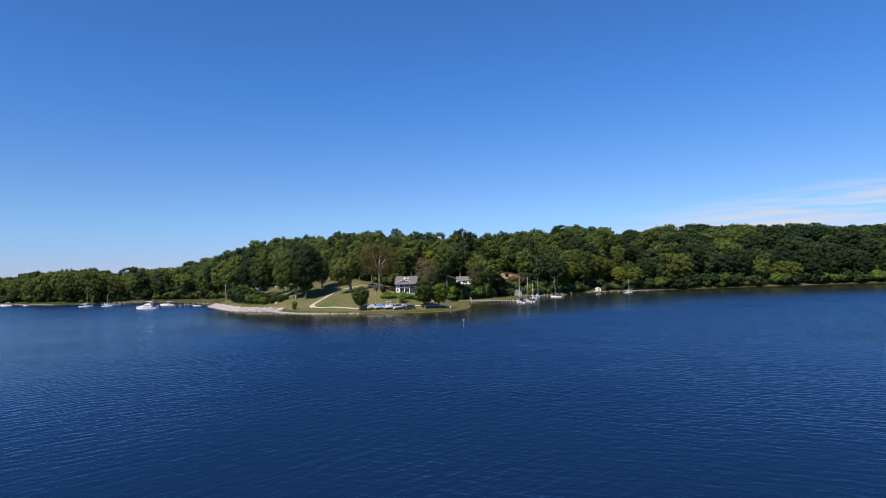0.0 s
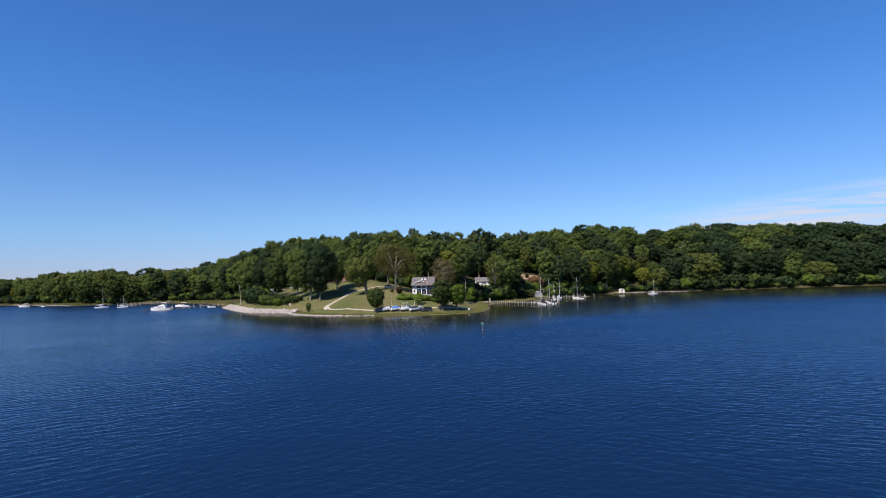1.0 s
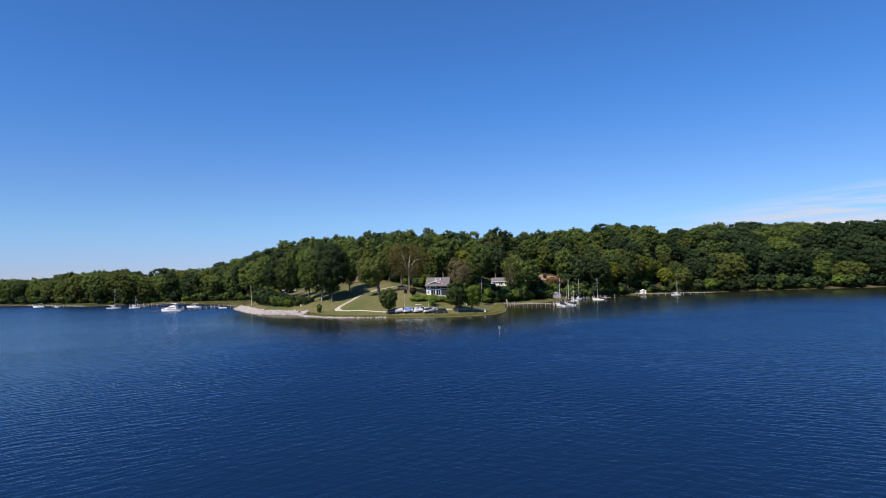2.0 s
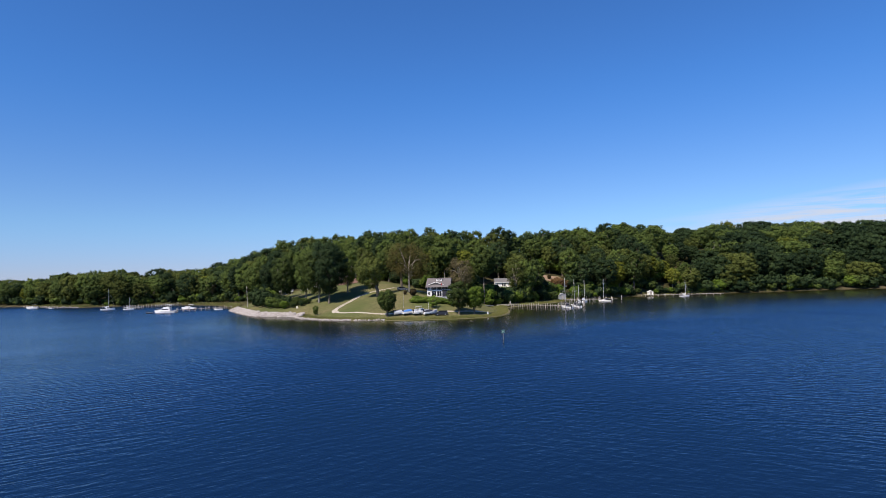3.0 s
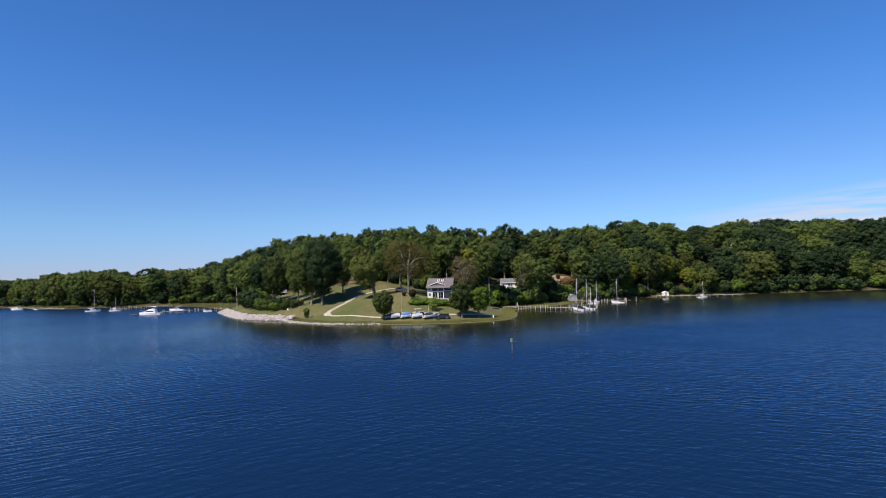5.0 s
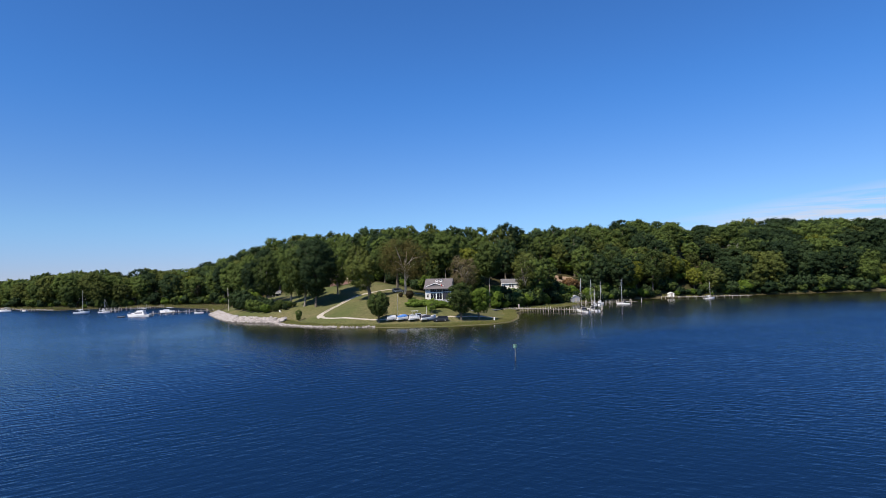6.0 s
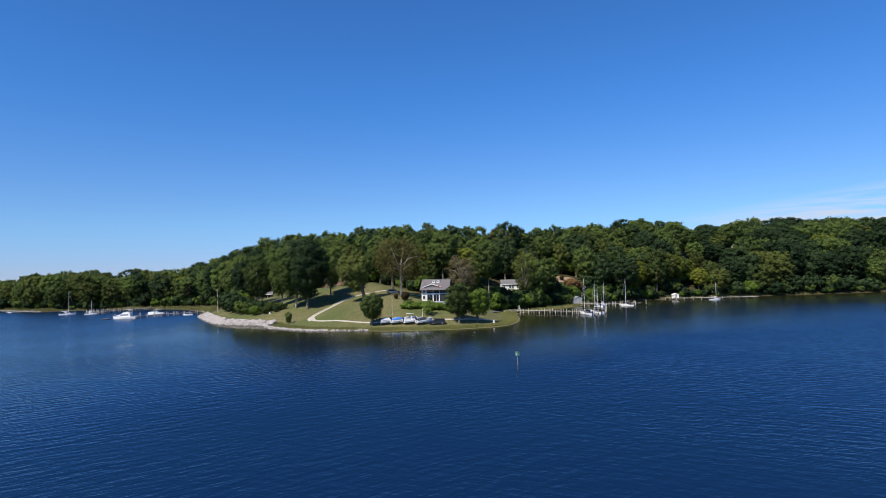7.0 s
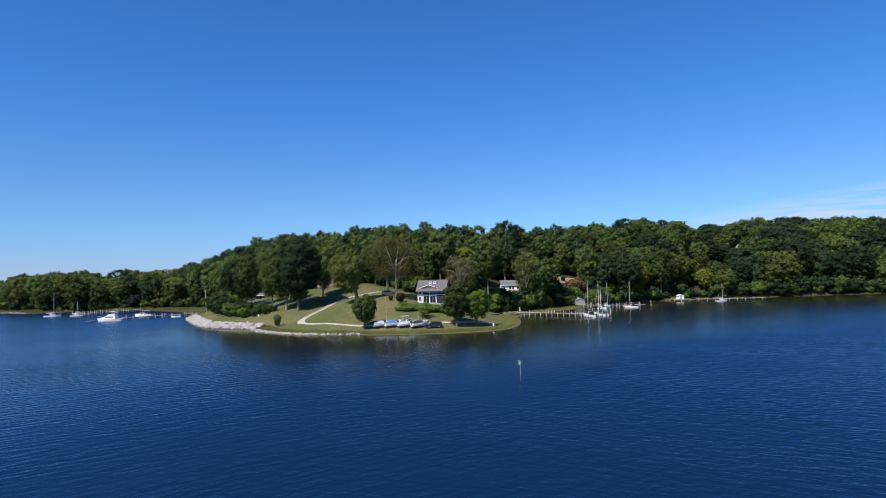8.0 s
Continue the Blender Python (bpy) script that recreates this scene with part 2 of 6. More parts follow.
    # normals are tipped south to set the brightness of the mirrored sky
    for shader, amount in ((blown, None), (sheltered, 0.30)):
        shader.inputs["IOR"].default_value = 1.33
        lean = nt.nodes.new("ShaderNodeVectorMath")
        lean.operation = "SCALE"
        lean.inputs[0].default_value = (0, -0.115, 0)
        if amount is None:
            nt.links.new(reads["normal_tip"].outputs["Fac"], lean.inputs["Scale"])
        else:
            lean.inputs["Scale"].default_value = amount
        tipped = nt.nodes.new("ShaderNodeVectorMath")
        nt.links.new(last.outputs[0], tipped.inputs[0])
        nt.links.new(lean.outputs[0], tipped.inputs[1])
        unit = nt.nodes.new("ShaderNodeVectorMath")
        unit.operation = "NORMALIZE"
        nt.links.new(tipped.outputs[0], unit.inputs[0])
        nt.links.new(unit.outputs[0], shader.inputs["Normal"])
    both = nt.nodes.new("ShaderNodeMixShader")
    nt.links.new(reads["still"].outputs["Fac"], both.inputs[0])
    nt.links.new(blown.outputs[0], both.inputs[1])
    nt.links.new(sheltered.outputs[0], both.inputs[2])
    nt.links.new(both.outputs[0], nt.nodes["Material Output"].inputs["Surface"])
    return m


GROUND, WATER = ground_material(), water_material()
WHITE = material("white_paint", (0.80, 0.80, 0.78), 0.55, (0.70, 0.69, 0.66), 5, 0.7, 0.05)
CREAM = material("cream_siding", (0.72, 0.70, 0.66), 0.6, (0.62, 0.60, 0.57), 5, 0.8, 0.05)
SHINGLE = material("shingle", (0.150, 0.138, 0.140), 0.9, (0.100, 0.092, 0.094), 5, 0.7, 0.3)
GREY_SHINGLE = material("grey_shingle", (0.16, 0.16, 0.165), 0.9, (0.11, 0.11, 0.115), 5, 0.7, 0.3)
GREY_BOARD = material("grey_siding", (0.34, 0.36, 0.39), 0.7, (0.27, 0.28, 0.30), 4, 0.7, 0.1)
BRICK = material("brick", (0.27, 0.165, 0.135), 0.9, (0.20, 0.12, 0.10), 6, 0.8, 0.2)
TIMBER = material("weathered_timber", (0.44, 0.41, 0.36), 0.85, (0.30, 0.28, 0.24), 5, 0.7, 0.25, by_object=0.4)
DARK_TIMBER = material("wet_timber", (0.07, 0.06, 0.05), 0.7, (0.04, 0.035, 0.03), 5, 0.7, 0.25)
GELCOAT = material("white_gelcoat", (0.80, 0.80, 0.79), 0.25, (0.72, 0.72, 0.71), 2, 0.5, 0.0)
BLUE_CANVAS = material("blue_canvas", (0.06, 0.20, 0.52), 0.8, (0.045, 0.15, 0.42), 4, 0.7, 0.1)
DARK_CANVAS = material("dark_canvas", (0.025, 0.028, 0.045), 0.8, (0.018, 0.02, 0.03), 4, 0.7, 0.1)
GREY_HULL = material("grey_hull", (0.60, 0.62, 0.64), 0.35, (0.52, 0.54, 0.56), 3, 0.6, 0.0)
ALU = material("mast_alloy", (0.72, 0.72, 0.70), 0.4, (0.62, 0.62, 0.60), 3, 0.6, 0.0, metal=0.3)
STEEL = material("galvanised_steel", (0.45, 0.46, 0.47), 0.5, (0.36, 0.37, 0.38), 4, 0.6, 0.05, metal=0.7)
RUBBER = material("black_rubber", (0.025, 0.025, 0.026), 0.8, (0.018, 0.018, 0.018), 6, 0.8, 0.1)
CAR_BLACK = material("black_car_paint", (0.030, 0.032, 0.040), 0.16, (0.022, 0.024, 0.031), 2, 0.5, 0.0, spec=0.5)
CAR_GREY = material("grey_car_paint", (0.16, 0.185, 0.21), 0.25, (0.085, 0.09, 0.095), 2, 0.5, 0.0)
STONE = material("riprap_stone", (0.44, 0.405, 0.380), 0.9, (0.26, 0.238, 0.222), 3, 0.6, 0.4, by_island=0.8)
WET_STONE = material("wet_stone", (0.14, 0.125, 0.105), 0.6, (0.09, 0.085, 0.07), 3, 0.6, 0.4, by_island=0.8)
GRAVEL = material("gravel", (0.46, 0.42, 0.36), 0.95, (0.33, 0.30, 0.25), 9, 0.5, 0.5)
REED = material("marsh_grass", (0.225, 0.205, 0.078), 0.9, (0.112, 0.140, 0.040), 2, 0.12, 0.0, by_island=0.55, spec=0.1)
GREEN_PAINT = material("green_dayboard", (0.012, 0.16, 0.06), 0.5, (0.010, 0.12, 0.05), 4, 0.8, 0.0)
RED_CLOTH = material("red_cloth", (0.50, 0.04, 0.035), 0.8, (0.40, 0.03, 0.03), 4, 0.7, 0.05)
EARTH = material("bare_bank", (0.30, 0.215, 0.145), 0.95, (0.20, 0.14, 0.095), 2, 0.3, 0.4)


def glass_material(name, tint):
    m = bpy.data.materials.new(name)
    m.use_nodes = True
    shader = m.node_tree.nodes["Principled BSDF"]
    shader.inputs["Base Color"].default_value = (*tint, 1)
    shader.inputs["Roughness"].default_value = 0.06
    shader.inputs["Specular IOR Level"].default_value = 0.45
    return m


GLASS = glass_material("dark_window_glass", (0.012, 0.014, 0.018))


# ---------------------------------------------------------------- mesh helpers
class Geo:
    """Vertices and faces of one mesh."""

    def __init__(self):
        self.v, self.f = [], []

    def add(self, verts, faces):
        n = len(self.v)
        self.v += [tuple(p) for p in verts]
        self.f += [tuple(n + i for i in face) for face in faces]
        return self

    def box(self, x0, x1, y0, y1, z0, z1, m=None):
        c = [Vector((x, y, z)) for x in (x0, x1) for y in (y0, y1) for z in (z0, z1)]
        if m:
            c = [m @ p for p in c]
        return self.add(c, [(0, 1, 3, 2), (4, 6, 7, 5), (0, 4, 5, 1), (2, 3, 7, 6), (0, 2, 6, 4), (1, 5, 7, 3)])

    def loft(self, rings, closed=True, caps=True):
        k = len(rings[0])
        faces = []
        for r in range(len(rings) - 1):
            for i in range(k if closed else k - 1):
                j = (i + 1) % k
                faces.append((r * k + i, r * k + j, (r + 1) * k + j, (r + 1) * k + i))
        if caps:
            faces.append(tuple(range(k))[::-1])
            faces.append(tuple((len(rings) - 1) * k + i for i in range(k)))
        return self.add([p for ring in rings for p in ring], faces)

    def tube(self, points, radii, n=7):
        rings = []
        pts = [Vector(p) for p in points]
        for i, p in enumerate(pts):
            way = (pts[min(i + 1, len(pts) - 1)] - pts[max(i - 1, 0)]).normalized()
            side = way.cross(Vector((0, 0, 1)) if abs(way.z) < 0.9 else Vector((1, 0, 0))).normalized()
            up = side.cross(way)
            rings.append([p + radii[i] * (math.cos(a) * side + math.sin(a) * up) for a in (2 * math.pi * k / n for k in range(n))])
        return self.loft(rings)

    def rod(self, a, b, r0, r1=None, n=6):
        return self.tube([a, b], [r0, r0 if r1 is None else r1], n)

    def prism(self, outline, a, b, axis="y"):
        """An outline of (u, w) pairs pushed from a to b along an axis; w is up."""
        put = (lambda u, w, s: (u, s, w)) if axis == "y" else (lambda u, w, s: (s, u, w)) if axis == "x" else (lambda u, w, s: (u, w, s))
        return self.loft([[put(u, w, s) for u, w in outline] for s in (a, b)])

    def blob(self, centre, radii, rng, rough=0.2, rings=5, n=8):
        out = []
        for i in range(1, rings):
            a = math.pi * i / rings
            out.append([(centre[0] + radii[0] * math.sin(a) * math.cos(b) * (1 + rough * rng.uniform(-1, 1)),
                         centre[1] + radii[1] * math.sin(a) * math.sin(b) * (1 + rough * rng.uniform(-1, 1)),
                         centre[2] - radii[2] * math.cos(a) * (1 + rough * rng.uniform(-1, 1))) for b in (2 * math.pi * k / n for k in range(n))])
        return self.loft(out)


def mesh_of(name, geo, mat, smooth=False):
    me = bpy.data.meshes.new(name)
    me.from_pydata(geo.v, [], geo.f)
    bm = bmesh.new()
    bm.from_mesh(me)
    bmesh.ops.recalc_face_normals(bm, faces=bm.faces)
    bm.to_mesh(me)
    bm.free()
    me.materials.append(mat)
    if smooth:
        me.polygons.foreach_set("use_smooth", [True] * len(me.polygons))
    return me


def part(name, geo, mat, parent, label="", smooth=False, at=None):
    """One mesh under a thing or under a part."""
    ob = new(name, mesh_of(name, geo, mat, smooth))
    ob.parent = parent
    if at:
        ob.matrix_basis = at
    if label:
        ob["label"] = label
    return ob


def thing(name, label, category, at, group="", kind=""):
    ob = new(name)
    ob.empty_display_size = 0.5
    ob.matrix_basis = at
    return tagged(ob, label, category, group, kind)


def structure(name, geo, mat, label, category, smooth=False):
    return tagged(new(name, mesh_of(name, geo, mat, smooth)), label, category, kind="structure")


# ---------------------------------------------------------------- the plan: shoreline and heights
SHORE = [(-4000, 900), (-900, 560), (-520, 480), (-326, 430), (-276, 403), (-262, 396), (-252, 403), (-235, 410), (-207, 409), (-182, 396), (-156, 376),
         (-143, 354), (-134, 337), (-129, 325.5), (-124.5, 316.5), (-114, 299), (-104.3, 284), (-97.4, 274.3), (-89.4, 267.3), (-82.6, 263.8), (-75.5, 261.2), (-71.7, 255.9), (-67.4, 249.8), (-59, 242.5), (-50.6, 237.5), (-44, 236.5), (-36, 237),
         (-28, 234.5), (-18, 235), (-8, 236.5), (2, 241), (8, 248.5), (11, 262), (12, 278), (11.5, 294), (14, 305), (23, 314), (39, 339), (54, 361), (68, 376),
         (82, 389), (98, 393), (125, 404), (149, 409), (187, 418), (240, 432), (300, 439), (420, 440), (900, 490), (4000, 800)]
FRONT_X = [-4000, -520, -330, -262, -207, -160, -140, -122, -100, -60, -38, -20, 0, 10, 22, 40, 60, 80, 98, 150, 240, 300, 420, 4000]
FRONT_Y = [905, 485, 438, 404, 417, 392, 374, 358, 360, 336, 322, 304, 300, 306, 322, 350, 369, 389.5, 395.5, 412, 434, 441, 443, 806]
HILL_X = [-4000, -700, -330, -230, -170, -125, -90, -40, 20, 70, 110, 180, 260, 400, 900, 4000]
HILL_Z = [4, 4, 4, 5, 10, 23, 27, 26, 27, 28, 31, 36, 37, 36, 30, 25]
RISE_X = [-4000, -330, -170, -132, -108, -70, 10, 30, 60, 90, 150, 300, 4000]
RISE = [0.08, 0.10, 0.12, 0.18, 0.27, 0.27, 0.27, 0.30, 0.38, 0.48, 0.52, 0.50, 0.4]
BACK_X = [-4000, -330, -200, -130, -90, 20, 60, 110, 200, 4000]
BACK_Z = [1, 2, 4, 9, 10, 9, 8, 6, 3, 3]


def inland(x, y):
    """Metres from the shoreline, positive on land."""
    x, y = np.asarray(x, float), np.asarray(y, float)
    best = np.full(x.shape, 1e9)
    for (ax, ay), (bx, by) in zip(SHORE, SHORE[1:]):
        ux, uy = bx - ax, by - ay
        s = np.clip(((x - ax) * ux + (y - ay) * uy) / (ux * ux + uy * uy), 0, 1)
        best = np.minimum(best, np.hypot(x - ax - s * ux, y - ay - s * uy))
    inside = np.zeros(x.shape, bool)
    ring = SHORE + [(4000, 9000), (-4000, 9000)]
    for (ax, ay), (bx, by) in zip(ring, ring[1:] + ring[:1]):
        if ay != by:
            inside ^= ((ay > y) != (by > y)) & (x < (bx - ax) * (y - ay) / (by - ay) + ax)
    return np.where(inside, best, -best)


def height(x, y):
    x, y = np.asarray(x, float), np.asarray(y, float)
    d = inland(x, y)
    top, slope = np.interp(x, HILL_X, HILL_Z), np.interp(x, RISE_X, RISE)
    up = np.clip(d, 0, None)
    bench = np.interp(x, [-125, -80, 20, 60], [0, 6.5, 6.5, 0])
    land = 0.15 + 0.5 * np.clip(up / 3.0, 0, 1) + 0.03 * np.minimum(up, 10) + top * (1 - np.exp(-slope * np.clip(up - bench, 0, None) / top))
    back = np.clip((y - np.interp(x, FRONT_X, FRONT_Y)) / 75, 0, 1)
    land += np.interp(x, BACK_X, BACK_Z) * back * back * (3 - 2 * back)
    land += np.clip((up - 20) / 40, 0, 1) * (0.9 * np.sin(x * 0.045 + 1.3) * np.cos(y * 0.05) + 0.5 * np.sin(x * 0.11 + y * 0.07))
    bed = np.maximum(-6.0, 0.15 + 0.22 * d)
    far_bank = np.clip((-700 - y) / 150, 0, 1) * 12.0
    return np.where(d > 0, land, bed + far_bank)


def ground_z(x, y):
    return float(height(np.array([x]), np.array([y]))[0])


def sampled(spans):
    out = []
    for a, b, step in spans:
        out += list(np.arange(a, b, step))
    return np.array(out + [spans[-1][1]], float)


def build_ground():
    xs = sampled([(-4000, -1000, 250), (-1000, -450, 25), (-450, -140, 5), (-140, 60, 1.6), (60, 330, 4), (330, 900, 25), (900, 4000, 250)])
    ys = sampled([(-4000, -1000, 300), (-1000, 100, 60), (100, 228, 16), (228, 330, 1.5), (330, 470, 3.5), (470, 640, 8), (640, 1400, 60), (1400, 4500, 300)])
    gx, gy = np.meshgrid(xs, ys)
    d = inland(gx, gy)
    gz = height(gx, gy)
    nx, ny = len(xs), len(ys)
    verts = np.stack([gx, gy, gz], -1).reshape(-1, 3)
    i = np.arange(nx * ny).reshape(ny, nx)
    faces = np.stack([i[:-1, :-1], i[:-1, 1:], i[1:, 1:], i[1:, :-1]], -1).reshape(-1, 4)
    me = bpy.data.meshes.new("ground")
    me.from_pydata(verts.tolist(), [], faces.tolist())
    me.polygons.foreach_set("use_smooth", [True] * len(me.polygons))
    me.materials.append(GROUND)
    front = np.interp(gx, FRONT_X, FRONT_Y)
    mown = np.clip((front + 2 - gy) / 8, 0, 1) * np.clip((gx + 128) / 8, 0, 1) * np.clip((45 - gx) / 8, 0, 1)
    strand = np.clip(1 - np.abs(d - 0.2) / (0.9 + 0.5 * np.sin(gx * 0.37) * np.sin(gy * 0.29 + gx * 0.11)), 0, 1) * np.where(gx > 130, np.clip(1.2 * np.sin(gx * 0.055 + 0.6) + 0.1, 0, 1), 1.0)
    for name, values in (("mown", mown), ("strand", strand)):
        me.attributes.new(name, "FLOAT", "POINT").data.foreach_set("value", values.reshape(-1).astype(np.float32))
    tagged(new("ground", me), "grassy point and wooded hillside above the river", "ground", kind="structure")


build_ground()


def build_water():
    """One sheet; the wind's chop dies away in the lee of the point and of the wooded shore."""
    xs = sampled([(-4500, -900, 400), (-900, -400, 50), (-400, 400, 6), (400, 900, 50), (900, 4500, 400)])
    ys = sampled([(-4500, -500, 400), (-500, 0, 50), (0, 460, 6), (460, 4600, 300)])
    gx, gy = np.meshgrid(xs, ys)
    nx, ny = len(xs), len(ys)
    off = np.clip(-inland(gx, gy), 0, None)
    lee = np.interp(gx, [-125, -95, 0, 30, 60, 110, 200, 320], [40, 55, 62, 88, 105, 155, 270, 320])
    open_reach = np.where(gx > 20, np.clip((gy - 120) / 160, 0.4, 1), 1.0)
    lee = lee * open_reach * (1 + 0.16 * np.sin(gx * 0.09 + 0.6) * np.cos(gy * 0.07) + 0.10 * np.sin(gx * 0.23 + gy * 0.19))
    calm = np.clip(1.35 - 1.1 * off / lee, 0, 1) * np.clip((gx + 120) / 30, 0, 1)
    calm = calm * calm * (3 - 2 * calm)
    # the mirror-calm margin, narrower where the reach under the hill lies open
    hill = np.interp(gx, [-5, 45], [0, 1])
    margin = np.interp(gx, [-125, -95, 0, 40, 90, 320], [30, 66, 80, 90, 115, 145]) * (1 - hill + hill * np.clip((gy - 150) / 110, 0.4, 1))
    still = np.clip(1.75 - 1.4 * off / margin, 0, 1) * np.clip((gx + 120) / 30, 0, 1)
    still = still * still * (3 - 2 * still)
    # where the olive of shallows and reflected trees is coloured in
    shoal_reflection = np.clip(1.1 - off / (np.interp(gx, [5, 30, 90], [0.9, 0.75, 0.62]) * lee), 0, 1) * np.clip((gx + 125) / 25, 0, 1)
    wind = np.clip((gy - 60) / 120, 0, 1)
    chop = (1.2 - 0.1 * wind) * (1 - calm) + 0.22 * calm
    far = np.clip((gy - 110) / 100, 0, 1)
    # tip by area, chosen for how bright the reflected sky shows there
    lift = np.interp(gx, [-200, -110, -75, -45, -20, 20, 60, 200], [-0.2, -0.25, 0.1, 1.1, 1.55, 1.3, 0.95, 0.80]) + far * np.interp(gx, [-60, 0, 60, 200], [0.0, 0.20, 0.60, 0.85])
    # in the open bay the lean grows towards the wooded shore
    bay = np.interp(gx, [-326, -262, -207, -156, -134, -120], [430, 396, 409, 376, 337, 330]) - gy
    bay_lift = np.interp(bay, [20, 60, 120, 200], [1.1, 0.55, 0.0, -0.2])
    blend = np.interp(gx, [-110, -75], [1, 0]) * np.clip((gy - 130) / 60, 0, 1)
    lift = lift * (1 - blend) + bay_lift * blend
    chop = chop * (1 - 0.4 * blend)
    normal_tip = (0.25 + 0.75 * lift) * (1 + 0.35 * calm)
    i = np.arange(nx * ny).reshape(ny, nx)
    me = bpy.data.meshes.new("water")
    me.from_pydata(np.stack([gx, gy, gx * 0], -1).reshape(-1, 3).tolist(), [], np.stack([i[:-1, :-1], i[:-1, 1:], i[1:, 1:], i[1:, :-1]], -1).reshape(-1, 4).tolist())
    me.polygons.foreach_set("use_smooth", [True] * len(me.polygons))
    me.materials.append(WATER)
    ruffled = np.interp(gx, [-170, -70], [1, 0]) * np.clip((gy - 140) / 120, 0, 1)
    for name, values in (("chop", chop), ("normal_tip", normal_tip), ("still", still), ("shoal_reflection", shoal_reflection), ("ruffled", ruffled)):
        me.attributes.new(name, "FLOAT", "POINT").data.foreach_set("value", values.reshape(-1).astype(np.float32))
    tagged(new("water", me), "deep blue river rippled by a light wind", "water", kind="structure")


build_water()


# ---------------------------------------------------------------- trees
# the dark heart of a bough, hidden under its leaves
BALL = (np.array([(1, 0, 0), (0, 1, 0), (-1, 0, 0), (0, -1, 0), (0, 0, 1), (0, 0, -1)], float), np.array([(0, 1, 4), (1, 2, 4), (2, 3, 4), (3, 0, 4), (1, 0, 5), (2, 1, 5), (3, 2, 5), (0, 3, 5)]))


def sprays(rng, p, out, size, jitter=0.55):
    """Leaf sprays: one small blade at each point, facing roughly outwards, with rounded shading."""
    n = len(p)
    face = out + jitter * rng.normal(size=(n, 3))
    face /= np.linalg.norm(face, axis=1)[:, None]
    u = np.cross(face, rng.normal(size=(n, 3)))
    u /= np.linalg.norm(u, axis=1)[:, None]
    w = np.cross(face, u)
    s = size * rng.uniform(0.55, 1.45, (n, 1))
    verts = np.stack([p + u * s, p - u * s * 0.5 + w * s * 0.72, p - u * s * 0.5 - w * s * 0.72], 1).reshape(-1, 3)
    shade = 0.8 * out + 0.75 * face
    shade /= np.linalg.norm(shade, axis=1)[:, None]
    return verts, np.repeat(shade, 3, axis=0)


def foliage(rng, centres, radii, cards, size, flat=0.9):
    """Thin leafage: sprays over loose clumps, with the limbs showing between them."""
    middle = np.mean(centres, axis=0)
    verts, shade = [], []
    for c, r in zip(centres, radii):
        out = c - middle
        out = out / (np.linalg.norm(out) + 1e-6)
        d = rng.normal(size=(cards, 3)) + 0.9 * out + np.array([0, 0, 0.3])
        d /= np.linalg.norm(d, axis=1)[:, None]
        p = c + d * r * rng.uniform(0.45, 1.2, (cards, 1)) * np.array([1, 1, flat])
        v, n = sprays(rng, p, d, size)
        verts.append(v)
        shade.append(n)
    verts = np.concatenate(verts)
    return verts, np.arange(len(verts)).reshape(-1, 3), np.concatenate(shade)


def crown_clumps(rng, tall, wide, bare, count):
    """Clump centres inside an uneven egg from bare * tall up to the top."""
    mid, half = tall * (1 + bare) / 2, tall * (1 - bare) / 2
    centres, radii = [], []
    lobes = rng.normal(size=(4, 3))
    tries = 0
    while len(centres) < count and tries < 4000:
        tries += 1
        d = rng.normal(size=3)
        d /= np.linalg.norm(d)
        k = (0.88 - 0.53 * rng.uniform() ** 2.2) * (0.90 + 0.12 * np.tanh((lobes @ d).max() - 0.8))
        shrink = 1.0 + 0.16 * max(0, d[2])
        p = np.array([d[0] * wide / 2 * k * shrink, d[1] * wide / 2 * k * shrink, mid + d[2] * half * k])
        r = wide * rng.uniform(0.095, 0.175)
        if all(np.linalg.norm(p - c) > 0.44 * (r + q) for c, q in zip(centres, radii)):
            centres.append(p)
            radii.append(r)
    return np.array(centres), np.array(radii)


